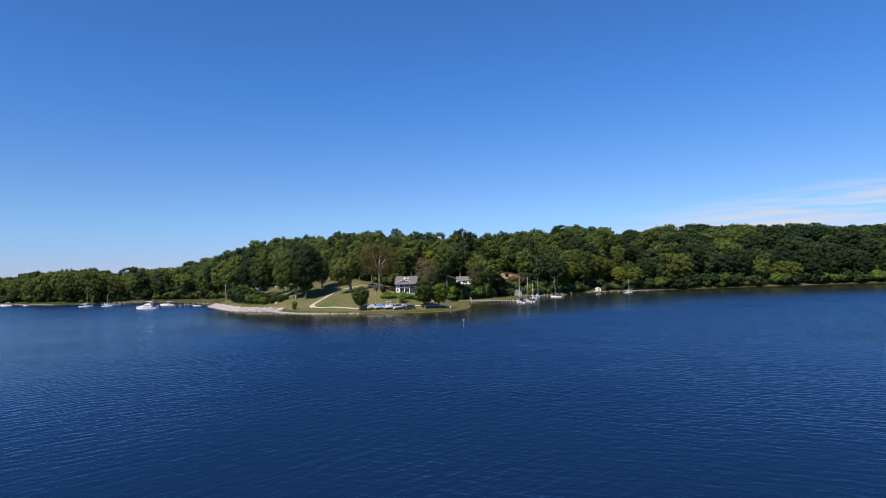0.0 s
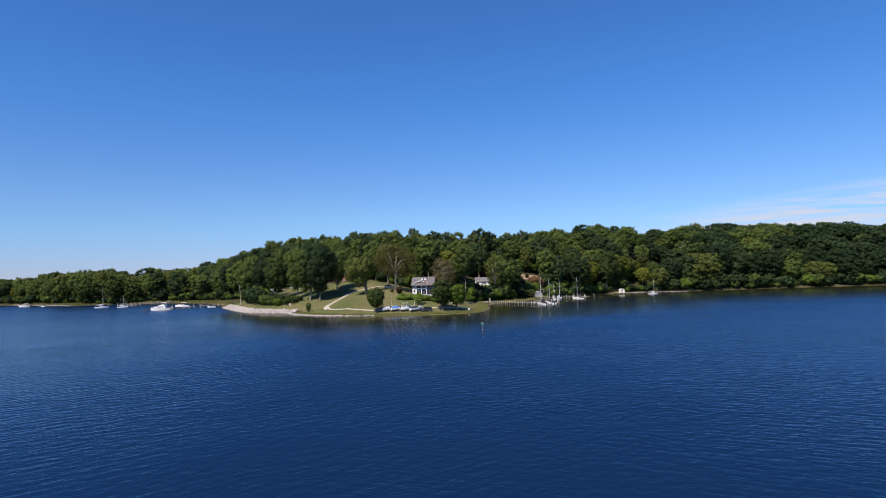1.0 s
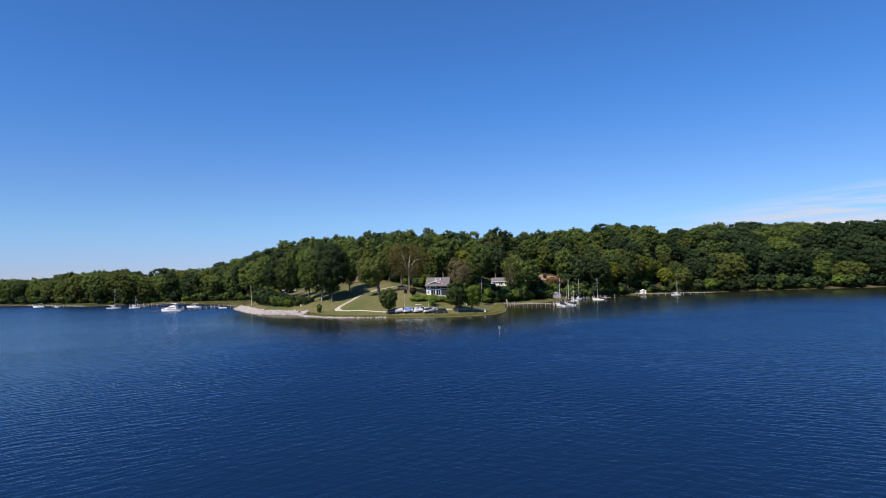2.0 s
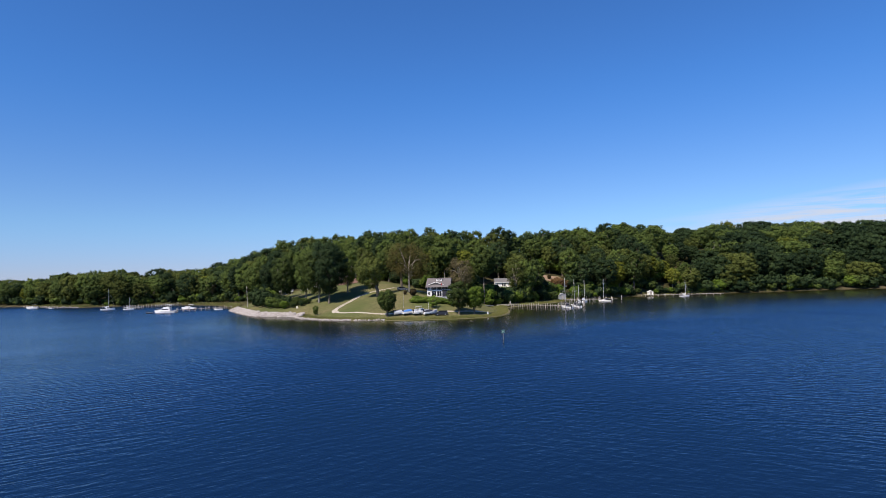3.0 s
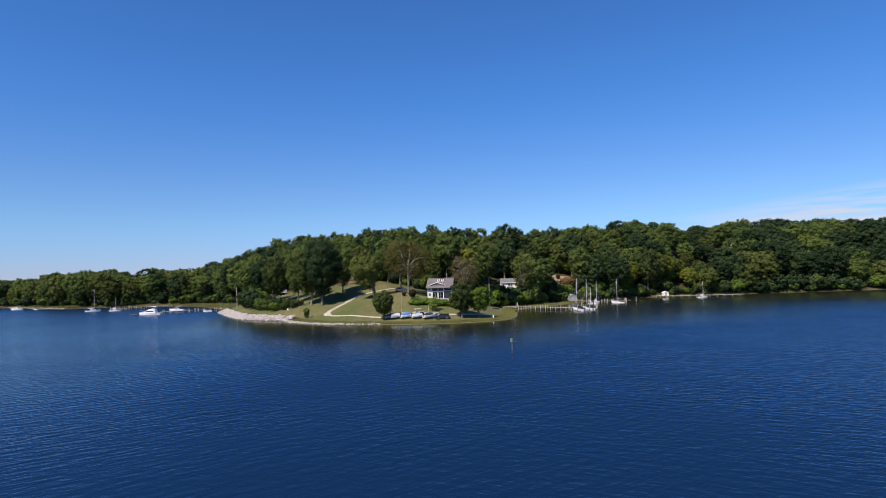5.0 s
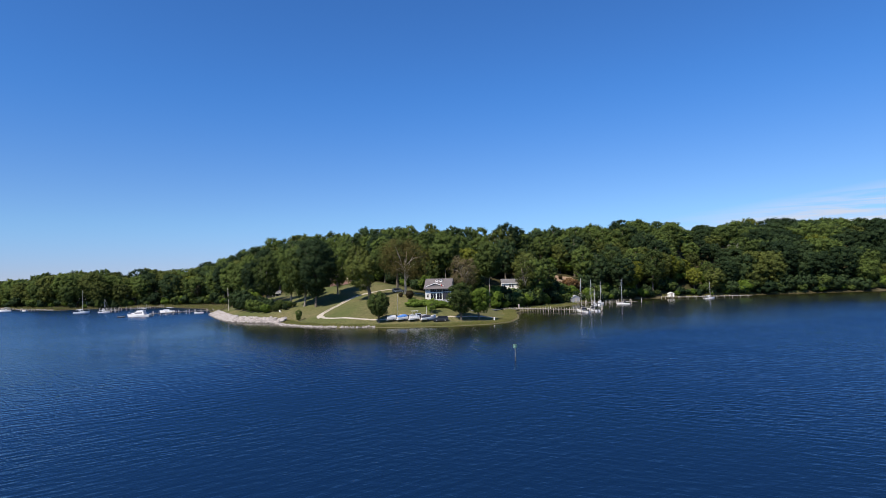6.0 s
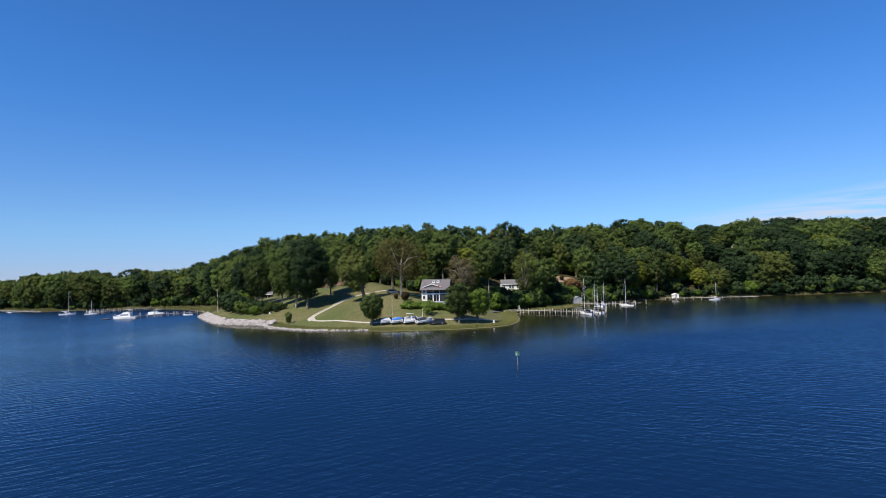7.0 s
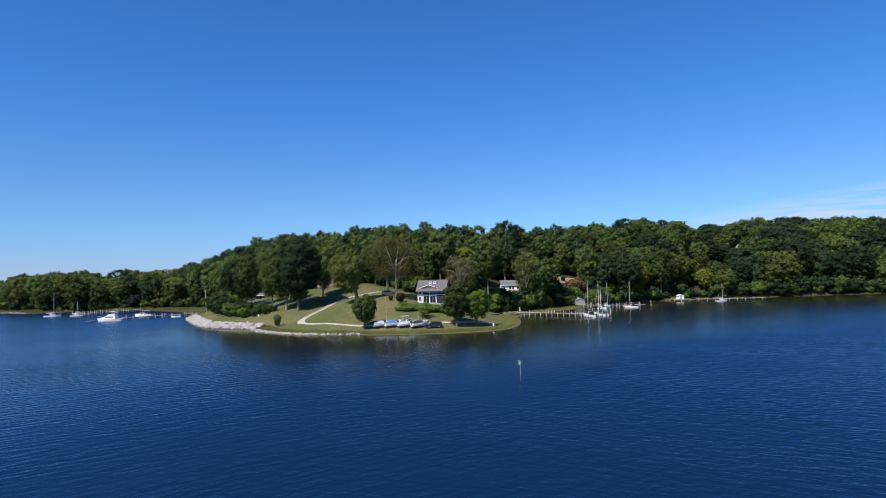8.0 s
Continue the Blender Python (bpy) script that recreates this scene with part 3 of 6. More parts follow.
def boughs(rng, tall, wide, bare, total, size, core, lobes, loose, dome):
    """A closed crown: big flattened boughs round a heart, all over with leaf sprays that follow their swell."""
    mid, half = tall * (1 + bare) / 2, tall * (1 - bare) / 2
    flat = np.array([1, 1, 0.92])
    cs, rs = [np.array([0, 0, mid])], [0.30 * wide]
    tries = 0
    while len(cs) < lobes and tries < 6000:
        tries += 1
        d = rng.normal(size=3)
        d /= np.linalg.norm(d)
        rad = wide * rng.uniform(0.07, 0.14)
        k = rng.uniform(0.84 - 0.16 * loose, 0.96 + 0.07 * loose)
        broad = (wide / 2 - rad) * k * (1 + dome * max(0, d[2]) - 0.12 * max(0, -d[2]))
        p = np.array([d[0] * broad, d[1] * broad, mid + d[2] * (half - 0.92 * rad) * k])
        if all(np.linalg.norm((p - c) / flat) > 0.52 * (rad + q) for c, q in zip(cs[1:], rs[1:])):
            cs.append(p)
            rs.append(rad)
    cs, rs = np.array(cs), np.array(rs)
    n = total * 5
    which = rng.choice(len(cs), n, p=rs ** 2 / (rs ** 2).sum())
    away = (cs - cs[0]) / (np.linalg.norm(cs - cs[0], axis=1)[:, None] + 1e-6)
    d = rng.normal(size=(n, 3)) + 0.5 * away[which] + np.array([0, 0, 0.25])
    d /= np.linalg.norm(d, axis=1)[:, None]
    wave = d * rs[which][:, None] * 2.6 + which[:, None] * 1.7
    ruffle = np.sin(wave[:, 0] + 1.3 * np.sin(wave[:, 1])) * np.sin(wave[:, 1] * 1.1 + wave[:, 2]) * np.sin(wave[:, 2] * 1.2 + 0.7)
    reach = rng.uniform(0.74, 1.12, n) + 0.28 * ruffle + np.where(rng.uniform(size=n) < 0.05 + 0.10 * loose, 0.10 + 0.18 * loose, 0.0)
    p = cs[which] + d * (rs[which] * reach)[:, None] * flat
    depth = (np.linalg.norm((p[:, None, :] - cs[None]) / flat, axis=2) / rs[None])
    depth[np.arange(n), which] = 9.0
    keep = np.nonzero(depth.min(axis=1) > 0.84)[0][:total]
    p, d, which = p[keep], d[keep], which[keep]
    out = d + 0.35 * away[which]
    out /= np.linalg.norm(out, axis=1)[:, None]
    verts, shade = sprays(rng, p, out, size)
    ball, ball_f = BALL
    hearts = [c + ball * (rad * 1.12 * core * rng.uniform(0.85, 1.08, (len(ball), 1))) * flat for c, rad in zip(cs, rs)]
    tris = np.concatenate([np.arange(len(verts)).reshape(-1, 3)] + [ball_f + len(verts) + i * len(ball) for i in range(len(cs))])
    return np.concatenate([verts] + hearts), tris, np.concatenate([shade] + [ball] * len(cs))


def mesh_arrays(name, verts, tris, shade, mats, slots=None, tone=None):
    """A leafy mesh from arrays, shaded by the swell of its boughs; tone tells joined trees apart."""
    me = bpy.data.meshes.new(name)
    me.vertices.add(len(verts))
    me.vertices.foreach_set("co", verts.astype(np.float32).reshape(-1))
    me.loops.add(3 * len(tris))
    me.loops.foreach_set("vertex_index", tris.astype(np.int32).reshape(-1))
    me.polygons.add(len(tris))
    me.polygons.foreach_set("loop_start", (np.arange(len(tris)) * 3).astype(np.int32))
    me.polygons.foreach_set("use_smooth", np.ones(len(tris), bool))
    for m in mats:
        me.materials.append(m)
    if slots is not None:
        me.polygons.foreach_set("material_index", slots.astype(np.int32))
    me.update(calc_edges=True)
    if tone is not None:
        me.attributes.new("tone", "FLOAT", "POINT").data.foreach_set("value", tone.astype(np.float32))
    me.normals_split_custom_set_from_vertices(shade.tolist())
    return me


def joined(name, copies, label, category):
    """Many plants as one mesh: rows of (kind, x, y, z, scale, turn, wide)."""
    rng = np.random.default_rng(77)
    verts, tris, shade, slots, tone, n = [], [], [], [], [], 0
    names = list(LEAF)
    for kind, x, y, z, s, turn, wide in copies:
        a = radians(turn)
        spin = np.array([[math.cos(a), -math.sin(a), 0], [math.sin(a), math.cos(a), 0], [0, 0, 1]])
        verts.append((kind.verts * np.array([wide, wide, 1]) * s) @ spin.T + np.array([x, y, z]))
        shade.append(kind.shade @ spin.T)
        tris.append(kind.tris + n)
        slots.append(np.full(len(kind.tris), names.index(kind.leaf)))
        share = rng.uniform()
        if category == "forest" and x > 60:
            share = 0.35 * share + 0.65 * (0.5 + 0.5 * math.sin(1.7 * (int(x // 19) * 7 + int((y + 0.4 * x) // 17) * 13)))
        tone.append(np.full(len(kind.verts), share))
        n += len(kind.verts)
    me = mesh_arrays(name, np.concatenate(verts), np.concatenate(tris), np.concatenate(shade), [LEAF[k] for k in names], np.concatenate(slots), np.concatenate(tone))
    tagged(new(name, me), label, category, kind="stuff")


def wood(rng, tall, wide, bare, centres, stout=1.0, limbs=7, off=(0, 0), stems=1, leader=0.88):
    """A tapered, slightly bent trunk and limbs that reach into the clumps."""
    g = Geo()
    r = 0.018 * tall * stout + 0.08
    bend = rng.uniform(-0.03, 0.03, 2) * tall
    line = [(0, 0, -0.6), (0, 0, 0.3), (bend[0] * 0.3, bend[1] * 0.3, tall * bare), (bend[0] + 0.5 * off[0], bend[1] + 0.5 * off[1], tall * (bare + 0.35 * (1 - bare))), (off[0], off[1], tall * leader)]
    g.tube(line, [r * 1.5, r * 1.15, r * 0.85, r * 0.5, r * 0.1], 7)
    for k in range(1, stems):
        a = 2.1 * k + 0.3
        g.tube([(0.5 * math.cos(a), 0.4 * math.sin(a), -0.6), (0.9 * math.cos(a), 0.6 * math.sin(a), tall * bare), (1.4 * math.cos(a) + 0.6 * off[0], 1.2 * math.sin(a), tall * 0.6)], [r * 1.1, r * 0.75, r * 0.15], 7)
    order = rng.permutation(len(centres))[:limbs]
    for i in order:
        c = centres[i]
        start = np.array([bend[0] * 0.5, bend[1] * 0.5, tall * (bare + rng.uniform(-0.05, 0.38) * (1 - bare))])
        if c[2] < start[2] + 0.5:
            start[2] = max(tall * bare * 0.8, c[2] - 1.5)
        half = (start + c) / 2 + np.array([0, 0, 0.06 * tall])
        g.tube([start, half, c], [r * 0.42, r * 0.28, r * 0.08], 5)
    return g


class Kind:
    """A tree shape built once: a wood mesh and leaf arrays."""

    def __init__(self, seed, leaf, tall, wide, bare, total, size, core=0.72, bark=BARK, limbs=7, stout=1.0, lobes=66, loose=0.35, clumps=50, off=(0, 0), stems=1, leader=0.88, dome=0.34):
        rng = np.random.default_rng(seed)
        self.tall, self.leaf = tall, leaf
        centres, radii = crown_clumps(rng, tall, wide, bare, clumps)
        if core:
            self.verts, self.tris, self.shade = boughs(rng, tall, wide, bare, total, size, core, lobes, loose, dome)
        else:
            self.verts, self.tris, self.shade = foliage(rng, centres, radii, total // clumps, size)
        lean = np.array([off[0], off[1], 0.0])
        self.verts = self.verts + lean
        self.wood_mesh = mesh_of("trunk", wood(rng, tall, wide, bare, centres + lean, stout, limbs, off, stems, leader), bark, True)
        self.crown_mesh = mesh_arrays("crown", self.verts, self.tris, self.shade, [LEAF[leaf]])

    def plant(self, x, y, scale, turn, label, group="", wide=1.0, name="tree", category="tree", sink=0.0):
        top = thing(name, label, category, pose(x, y, ground_z(x, y) - sink, 0, 0, turn), group)
        top.scale = (scale * wide, scale * wide, scale)
        for piece, me in (("trunk", self.wood_mesh), ("crown", self.crown_mesh)):
            ob = new(piece, me)
            ob.parent = top
        return top


WOODS = [Kind(seed, leaf, tall, wide, bare, 3300, 0.33) for seed, leaf, tall, wide, bare in (
    (11, "green", 21, 15, 0.14), (12, "deep", 22, 14, 0.14), (13, "green", 19, 16, 0.14), (14, "olive", 20, 14, 0.14), (15, "deep", 23, 15, 0.16), (16, "lime", 18, 13, 0.14), (17, "green", 24, 14, 0.18))]
# trees of the outer edge, leafy to the ground, and those that stand within the wood and show their heads alone
EDGE_WOODS = [Kind(seed, leaf, tall, wide, 0.03, 2800, 0.39, lobes=62, loose=0.35) for seed, leaf, tall, wide in (
    (21, "green", 20, 15), (22, "deep", 21, 15), (23, "olive", 19, 14), (24, "green", 18, 16), (25, "lime", 17, 13))]
INNER_WOODS = [Kind(seed, leaf, tall, wide, 0.30, 1700, 0.39, lobes=46, loose=0.35) for seed, leaf, tall, wide in (
    (26, "green", 20, 15), (27, "deep", 21, 15), (28, "olive", 19, 14), (29, "green", 18, 16), (30, "lime", 17, 13))]
TREE_LABELS = {"green": "tall leafy green hardwood on the wooded slope", "deep": "dense dark green hardwood on the wooded slope",
               "olive": "olive-green hardwood turning with autumn on the slope", "lime": "yellow-green hardwood on the wooded slope"}


# how the height of the wood varies along the bank, by bearing from the head of the reach
HEADS = [0.853, 1.094, 1.007, 1.099, 0.959, 0.837, 1.093, 0.997, 1.036, 1.133, 1.233, 1.243, 1.113, 1.266, 1.076, 0.901, 0.953, 0.972, 0.813, 0.919, 0.964, 0.779, 1.081, 0.99, 0.981, 0.955, 1.004, 0.922, 1.034, 1.194, 0.739, 0.726, 1.121, 1.001, 1.144, 1.12, 1.151, 1.031, 1.031, 1.031]


def stature(x, y):
    return float(np.interp((x - 1.7) / (y - 74.4), np.linspace(-0.86, 0.70, len(HEADS)), HEADS))


def plant_woods():
    rng = np.random.default_rng(5)
    spots = []

    def reach(x):
        return np.interp(x, [-560, -200, -120, 40, 90, 140, 180, 230, 470], [46, 62, 80, 95, 112, 112, 135, 112, 105])

    for y in np.arange(296, 640, 10.0):
        for x in np.arange(-560, 470, 10.0):
            px, py = x + rng.uniform(-3.6, 3.6), y + rng.uniform(-3.6, 3.6)
            k, s, turn, wide = rng.integers(0, 1000), rng.uniform(0.80, 1.10) * (1.10 if rng.uniform() < 0.12 else 1.0), rng.uniform(0, 360), rng.uniform(0.9, 1.15)
            s = 0.94 + 0.6 * (s - 0.94)
            front = np.interp(px, FRONT_X, FRONT_Y)
            depth = py - front
            if depth < 0 or depth > reach(px) or rng.uniform() < 0.06:
                continue
            if px > 110 and depth > 25 and rng.uniform() < 0.30:
                continue
            if abs(px - 38) < 13 and 345 < py < 394 or abs(px - 180 - (py - 500) * 0.4) < 4.1 and 456 < py < 509 or abs(px - 11) < 9 and py < 339 or abs(px + 74) < 8 and py < 358 or -15 < px < 6 and 306 < py < 331 or abs(px + 105) < 9 and py < 352:
                continue
            spots.append((px, py, depth, k, s, turn, wide))
    # tall trees behind the house on the ridge
    spots += [(171.0, 513.0, 90.0, 1, 1.02, 20.0, 1.0), (178.5, 515.0, 92.0, 3, 0.98, 130.0, 1.05), (186.0, 513.5, 91.0, 0, 1.04, 250.0, 1.0), (193.5, 512.0, 90.0, 1, 1.0, 70.0, 1.0), (182.0, 524.0, 99.0, 4, 1.0, 300.0, 1.1), (199.0, 508.0, 86.0, 3, 0.97, 190.0, 1.0)]
    # trees that close the dip in the crest
    spots += [(141.0, 486.0, 115.0, 2, 0.9, 40.0, 1.1), (147.0, 493.0, 115.0, 1, 0.85, 100.0, 1.1), (143.0, 500.0, 115.0, 0, 0.9, 10.0, 1.1), (152.0, 487.0, 115.0, 1, 0.9, 220.0, 1.1), (150.0, 503.0, 115.0, 1, 0.9, 320.0, 1.1)]
    # on the slope below them
    spots += [(143.5, 453.0, 15.0, 2, 0.85, 60.0, 1.0), (150.0, 460.0, 15.0, 0, 0.8, 160.0, 1.0)]
    # and on the crest farther along
    spots += [(238.0, 505.0, 72.0, 1, 1.0, 15.0, 1.0), (244.0, 513.0, 80.0, 0, 1.02, 95.0, 1.0), (251.0, 519.0, 85.0, 3, 0.98, 170.0, 1.0), (257.0, 525.0, 90.0, 1, 1.0, 240.0, 1.0), (247.0, 501.0, 66.0, 1, 0.96, 310.0, 1.0)]
    singles = sorted((p for p in spots if -160 < p[0] < 140 and p[2] < 90), key=lambda p: p[2])[:225]
    chosen = set(singles)
    for px, py, depth, k, s, turn, wide in singles:
        kind = WOODS[(0, 3, 2, 6, 3, 2, 4, 3, 1, 0, 5)[k % 11]]
        kind.plant(px, py, s * stature(px, py), turn, TREE_LABELS[kind.leaf], "hillside trees", wide)
    rest = []
    for px, py, depth, k, s, turn, wide in spots:
        if (px, py, depth, k, s, turn, wide) in chosen:
            continue
        # alike trees stand in groups on the hill, some groups higher than others
        if px > 60:
            group = int(px // 19) * 7 + int((py + 0.4 * px) // 17) * 13
            k = group * 37 % 101 if k % 4 else k
            s *= 1 + 0.13 * math.sin(2.4 * group)
        # lighter leaf colours left of the hill, standing in for distance haze
        pick = (0, 1, 2, 1, 1, 0, 1, 2, 1, 3, 1, 0, 1, 4, 1, 0)[k % 16] if px > 90 else (0, 2, 3, 2, 0, 3, 4, 1, 2)[k % 9]
        if px > 200 and k % 3 == 0:
            pick = 1
        kind = (EDGE_WOODS if depth < 20 or depth > reach(px) - 12 else INNER_WOODS)[pick]
        wide *= 1.15 if px > 60 else 1.0
        s *= stature(px, py)
        # trees kept low where the ridge house looks down on the river
        clear = 15.4 + 16.5 * (py - 74.4) / 425.0 - ground_z(px, py)
        if abs(px - 1.7 - 0.418 * (py - 74.4)) < 4.8 and 395 < py < 500 and kind.tall * s > clear:
            low = max(clear, 3.0) / kind.tall
            wide, s = min(wide * 0.9 * s / low, 2.2), low
        rest.append((kind, px, py, ground_z(px, py), s, turn, wide))
    joined("far_woods", rest, "continuous mixed green hardwood forest covering the hills", "forest")


plant_woods()


# ---------------------------------------------------------------- trees that stand alone on the point
ROUND = Kind(31, "green", 9.4, 7.0, 0.14, 6000, 0.17, 0.7, limbs=5, lobes=70, loose=0.6, dome=0.0)
SPREAD = Kind(32, "green", 11.2, 8.8, 0.13, 7000, 0.19, 0.65, limbs=9, lobes=70, loose=0.7)
SPREAD_B = Kind(33, "fresh", 10.6, 8.6, 0.14, 7000, 0.19, 0.65, limbs=9, lobes=70, loose=0.7)
OAK = Kind(34, "deep", 26, 17, 0.13, 13000, 0.27, 0.62, limbs=10, stout=0.75, lobes=95, loose=0.9)
OAK_B = Kind(35, "green", 25, 14.5, 0.12, 11000, 0.27, 0.62, limbs=9, bark=PALE_BARK, stout=0.7, lobes=85, loose=0.9)
ELM = Kind(36, "olive", 17.2, 12.5, 0.15, 6912, 0.25, 0.6, limbs=9, lobes=75, loose=0.8, off=(-3.6, 0.6), stems=3)
SYCAMORE = Kind(37, "bronze", 21, 19, 0.24, 6600, 0.25, 0.0, bark=PALE_BARK, limbs=15, stout=1.05, clumps=66, leader=0.64)
SYCAMORE_LEAF = Kind(38, "olive", 22, 17, 0.40, 3600, 0.31, 0.5, limbs=14)
GAUNT = Kind(39, "dry", 21, 13, 0.22, 5400, 0.23, 0.0, bark=PALE_BARK, limbs=18, clumps=60, leader=0.64)
LIMBY = Kind(47, "olive", 22, 12, 0.2, 6400, 0.26, 0.0, bark=PALE_BARK, limbs=16, clumps=50, leader=0.64)
TALL = Kind(40, "green", 27, 13, 0.42, 4118, 0.43, 0.8, bark=PALE_BARK, limbs=8, stout=0.28)
BUSH = Kind(41, "fresh", 3.6, 5.0, 0.0, 2000, 0.19, 0.65, limbs=3, loose=0.8, lobes=40)
BUSH_B = Kind(42, "green", 4.2, 4.8, 0.0, 2000, 0.19, 0.65, limbs=3, loose=0.8, lobes=40)
BUSH_C = Kind(48, "deep", 4.6, 4.4, 0.0, 2000, 0.19, 0.65, limbs=3, loose=1.0, lobes=36)
LOW_SHRUB = Kind(49, "bright", 2.6, 5.6, 0.0, 1500, 0.20, 0.7, limbs=3, loose=0.7, lobes=36)
RUST_BUSH = Kind(43, "rust", 5.0, 7.0, 0.0, 2080, 0.25, 0.7, limbs=3)
WILLOW = Kind(44, "bright", 5.0, 3.8, 0.06, 4200, 0.12, 0.0, limbs=12, clumps=30)
CONE = Kind(45, "green", 4.2, 2.4, 0.0, 1836, 0.16, 0.7, limbs=3)
DARK_BUSH = Kind(46, "dusk", 3.2, 3.0, 0.0, 2080, 0.18, 0.7, limbs=3)

ROUND.plant(-33.7, 243.0, 1.12, 20, "small round-crowned green shade tree on the lawn")
SPREAD.plant(-7.4, 245.2, 1.08, 70, "low spreading green shade tree near the water", "pair of shade trees")
SPREAD_B.plant(-1.8, 247.0, 1.02, 200, "low spreading yellow-green shade tree near the water", "pair of shade trees")
OAK.plant(-65.0, 279.5, 1.03, 10, "broad dark oak with a clear trunk on the lawn", "lawn oaks")
OAK_B.plant(-70.5, 282.8, 1.0, 130, "tall oak with a pale trunk on the lawn", "lawn oaks")
OAK_B.plant(-79.1, 292.2, 0.98, 200, "broad leafy oak shading the lawn", "lawn oaks", 0.85)
OAK_B.plant(-93.0, 303.0, 0.90, 300, "tall leafy oak at the lawn's wooded edge", "lawn oaks")
OAK.plant(-103.0, 314.0, 0.80, 80, "broad dark oak at the lawn's wooded edge", "lawn oaks", 0.9)
OAK_B.plant(-60.7, 296.2, 0.84, 40, "tall oak behind the lawn", "lawn oaks")
ELM.plant(-42.2, 272.2, 1.0, 0, "yellow-green tree on forked stems beside the driveway")
SYCAMORE_LEAF.plant(-34.5, 288.5, 1.0, 0, "olive sycamore with thinning leaves above the lawn")
SYCAMORE.plant(-30.0, 279.0, 0.98, 30, "half-bare sycamore with pale limbs and rust leaves")
GAUNT.plant(-8.6, 293.0, 0.95, 0, "gaunt grey-brown tree with drying leaves behind the house")
LIMBY.plant(17.3, 323.0, 1.0, 140, "thin-leaved tree with pale bare limbs beside the cottage", wide=0.75)
TALL.plant(1.9, 300.5, 1.0, 0, "tall tree with a long pale bare trunk")
TALL.plant(-16.0, 300.0, 1.0, 90, "tall slender hardwood behind the house")
WILLOW.plant(-17.4, 250.6, 1.0, 0, "wispy young willow on the lawn")
DARK_BUSH.plant(-27.2, 269.5, 1.0, 0, "dark reddish shrub on the lawn")
DARK_BUSH.plant(-31.0, 273.0, 0.55, 90, "small dark shrub on the lawn")
CONE.plant(-64.6, 257.5, 1.0, 0, "small pointed evergreen shrub behind the stones")
for i, (x, y, s) in enumerate([(-110, 311, 1.0), (-107, 306, 1.1), (-105, 310, 1.35), (-102, 299, 1.05), (-100, 304, 1.3), (-97.5, 293, 1.0), (-96, 298, 1.25), (-93.5, 288, 0.95), (-92, 293, 1.15), (-89, 283.5, 0.9),
                               (-88, 288, 1.1), (-85, 280, 0.85), (-84.5, 284, 1.05), (-81, 279.5, 0.8), (-80.5, 283.5, 1.0), (-77.5, 280, 0.75), (-77, 283, 0.8), (-74.8, 283.5, 0.65)]):
    k = (1, 2, 1, 2, 0, 2, 1)[i % 7]
    (BUSH, BUSH_B, BUSH_C)[k].plant(x, y, s * float(np.interp(x, [-118, -100, -93, -77], [1.9, 1.65, 1.2, 0.85])) * (1 + 0.16 * math.sin(2.9 * i)), 47 * i, ("dense yellow-green", "dense leafy green", "dark green")[k] + " bush above the stone bank", "bank bushes")
for i in range(18):
    x = -25.8 + 0.95 * i
    LOW_SHRUB.plant(x, 258.4 - 0.14 * (x + 25) + (2.4 if i % 2 else 0.0) + 0.6 * math.sin(2.3 * i), 0.62 + 0.10 * math.sin(1.7 * i), 71 * i, "low bright green shrub below the house", "shrubs below the house", 1.05)
for i, (x, y, s) in enumerate([(6.5, 320, 1.5), (11, 321, 1.55), (15.5, 321, 1.55), (18.5, 321, 1.55)]):
    (BUSH, BUSH_B)[i % 2].plant(x, y, s, 31 * i, "leafy bush below the white cottage", "bushes below the cottage")
for i, (x, y, s) in enumerate([(8, 306, 1.3), (12.5, 315, 1.5), (17, 318, 1.6), (22, 323, 1.4), (27, 331, 1.3), (33, 340, 1.3), (53, 367, 1.5), (60, 374, 1.6), (4, 300, 1.0), (70, 383, 1.7), (33, 360, 1.3), (33, 354, 1.3), (36, 397, 2.2), (41, 399, 2.4), (46, 400, 2.3), (51, 401, 2.2)]):
    (BUSH, BUSH_B)[i % 2].plant(x, y, s, 53 * i, "leafy bush along the wooded bank", "wooded bank bushes")
GAUNT.plant(-176.0, 404.0, 0.75, 30, "bare pale dead tree at the marsh edge")
for i, (x, y, s) in enumerate([(80, 395, 0.8), (85, 400, 0.95), (91, 404, 0.9), (96, 408, 1.0), (88, 411, 1.05)]):
    WOODS[(5, 5, 0, 5, 2)[i]].plant(x, y, s, 77 * i, ("bright yellow-green" if i in (0, 1, 3) else "dense green") + " hardwood rising from the wooded shore", "hillside trees")
WOODS[5].plant(195.0, 511.0, 1.36, 30, "tall yellow-green tree standing above the ridge line", wide=0.8)
RUST_BUSH.plant(44.5, 374, 1.25, 0, "russet shrub on the cut bank")
RUST_BUSH.plant(49.0, 376, 1.1, 90, "russet shrub on the cut bank")


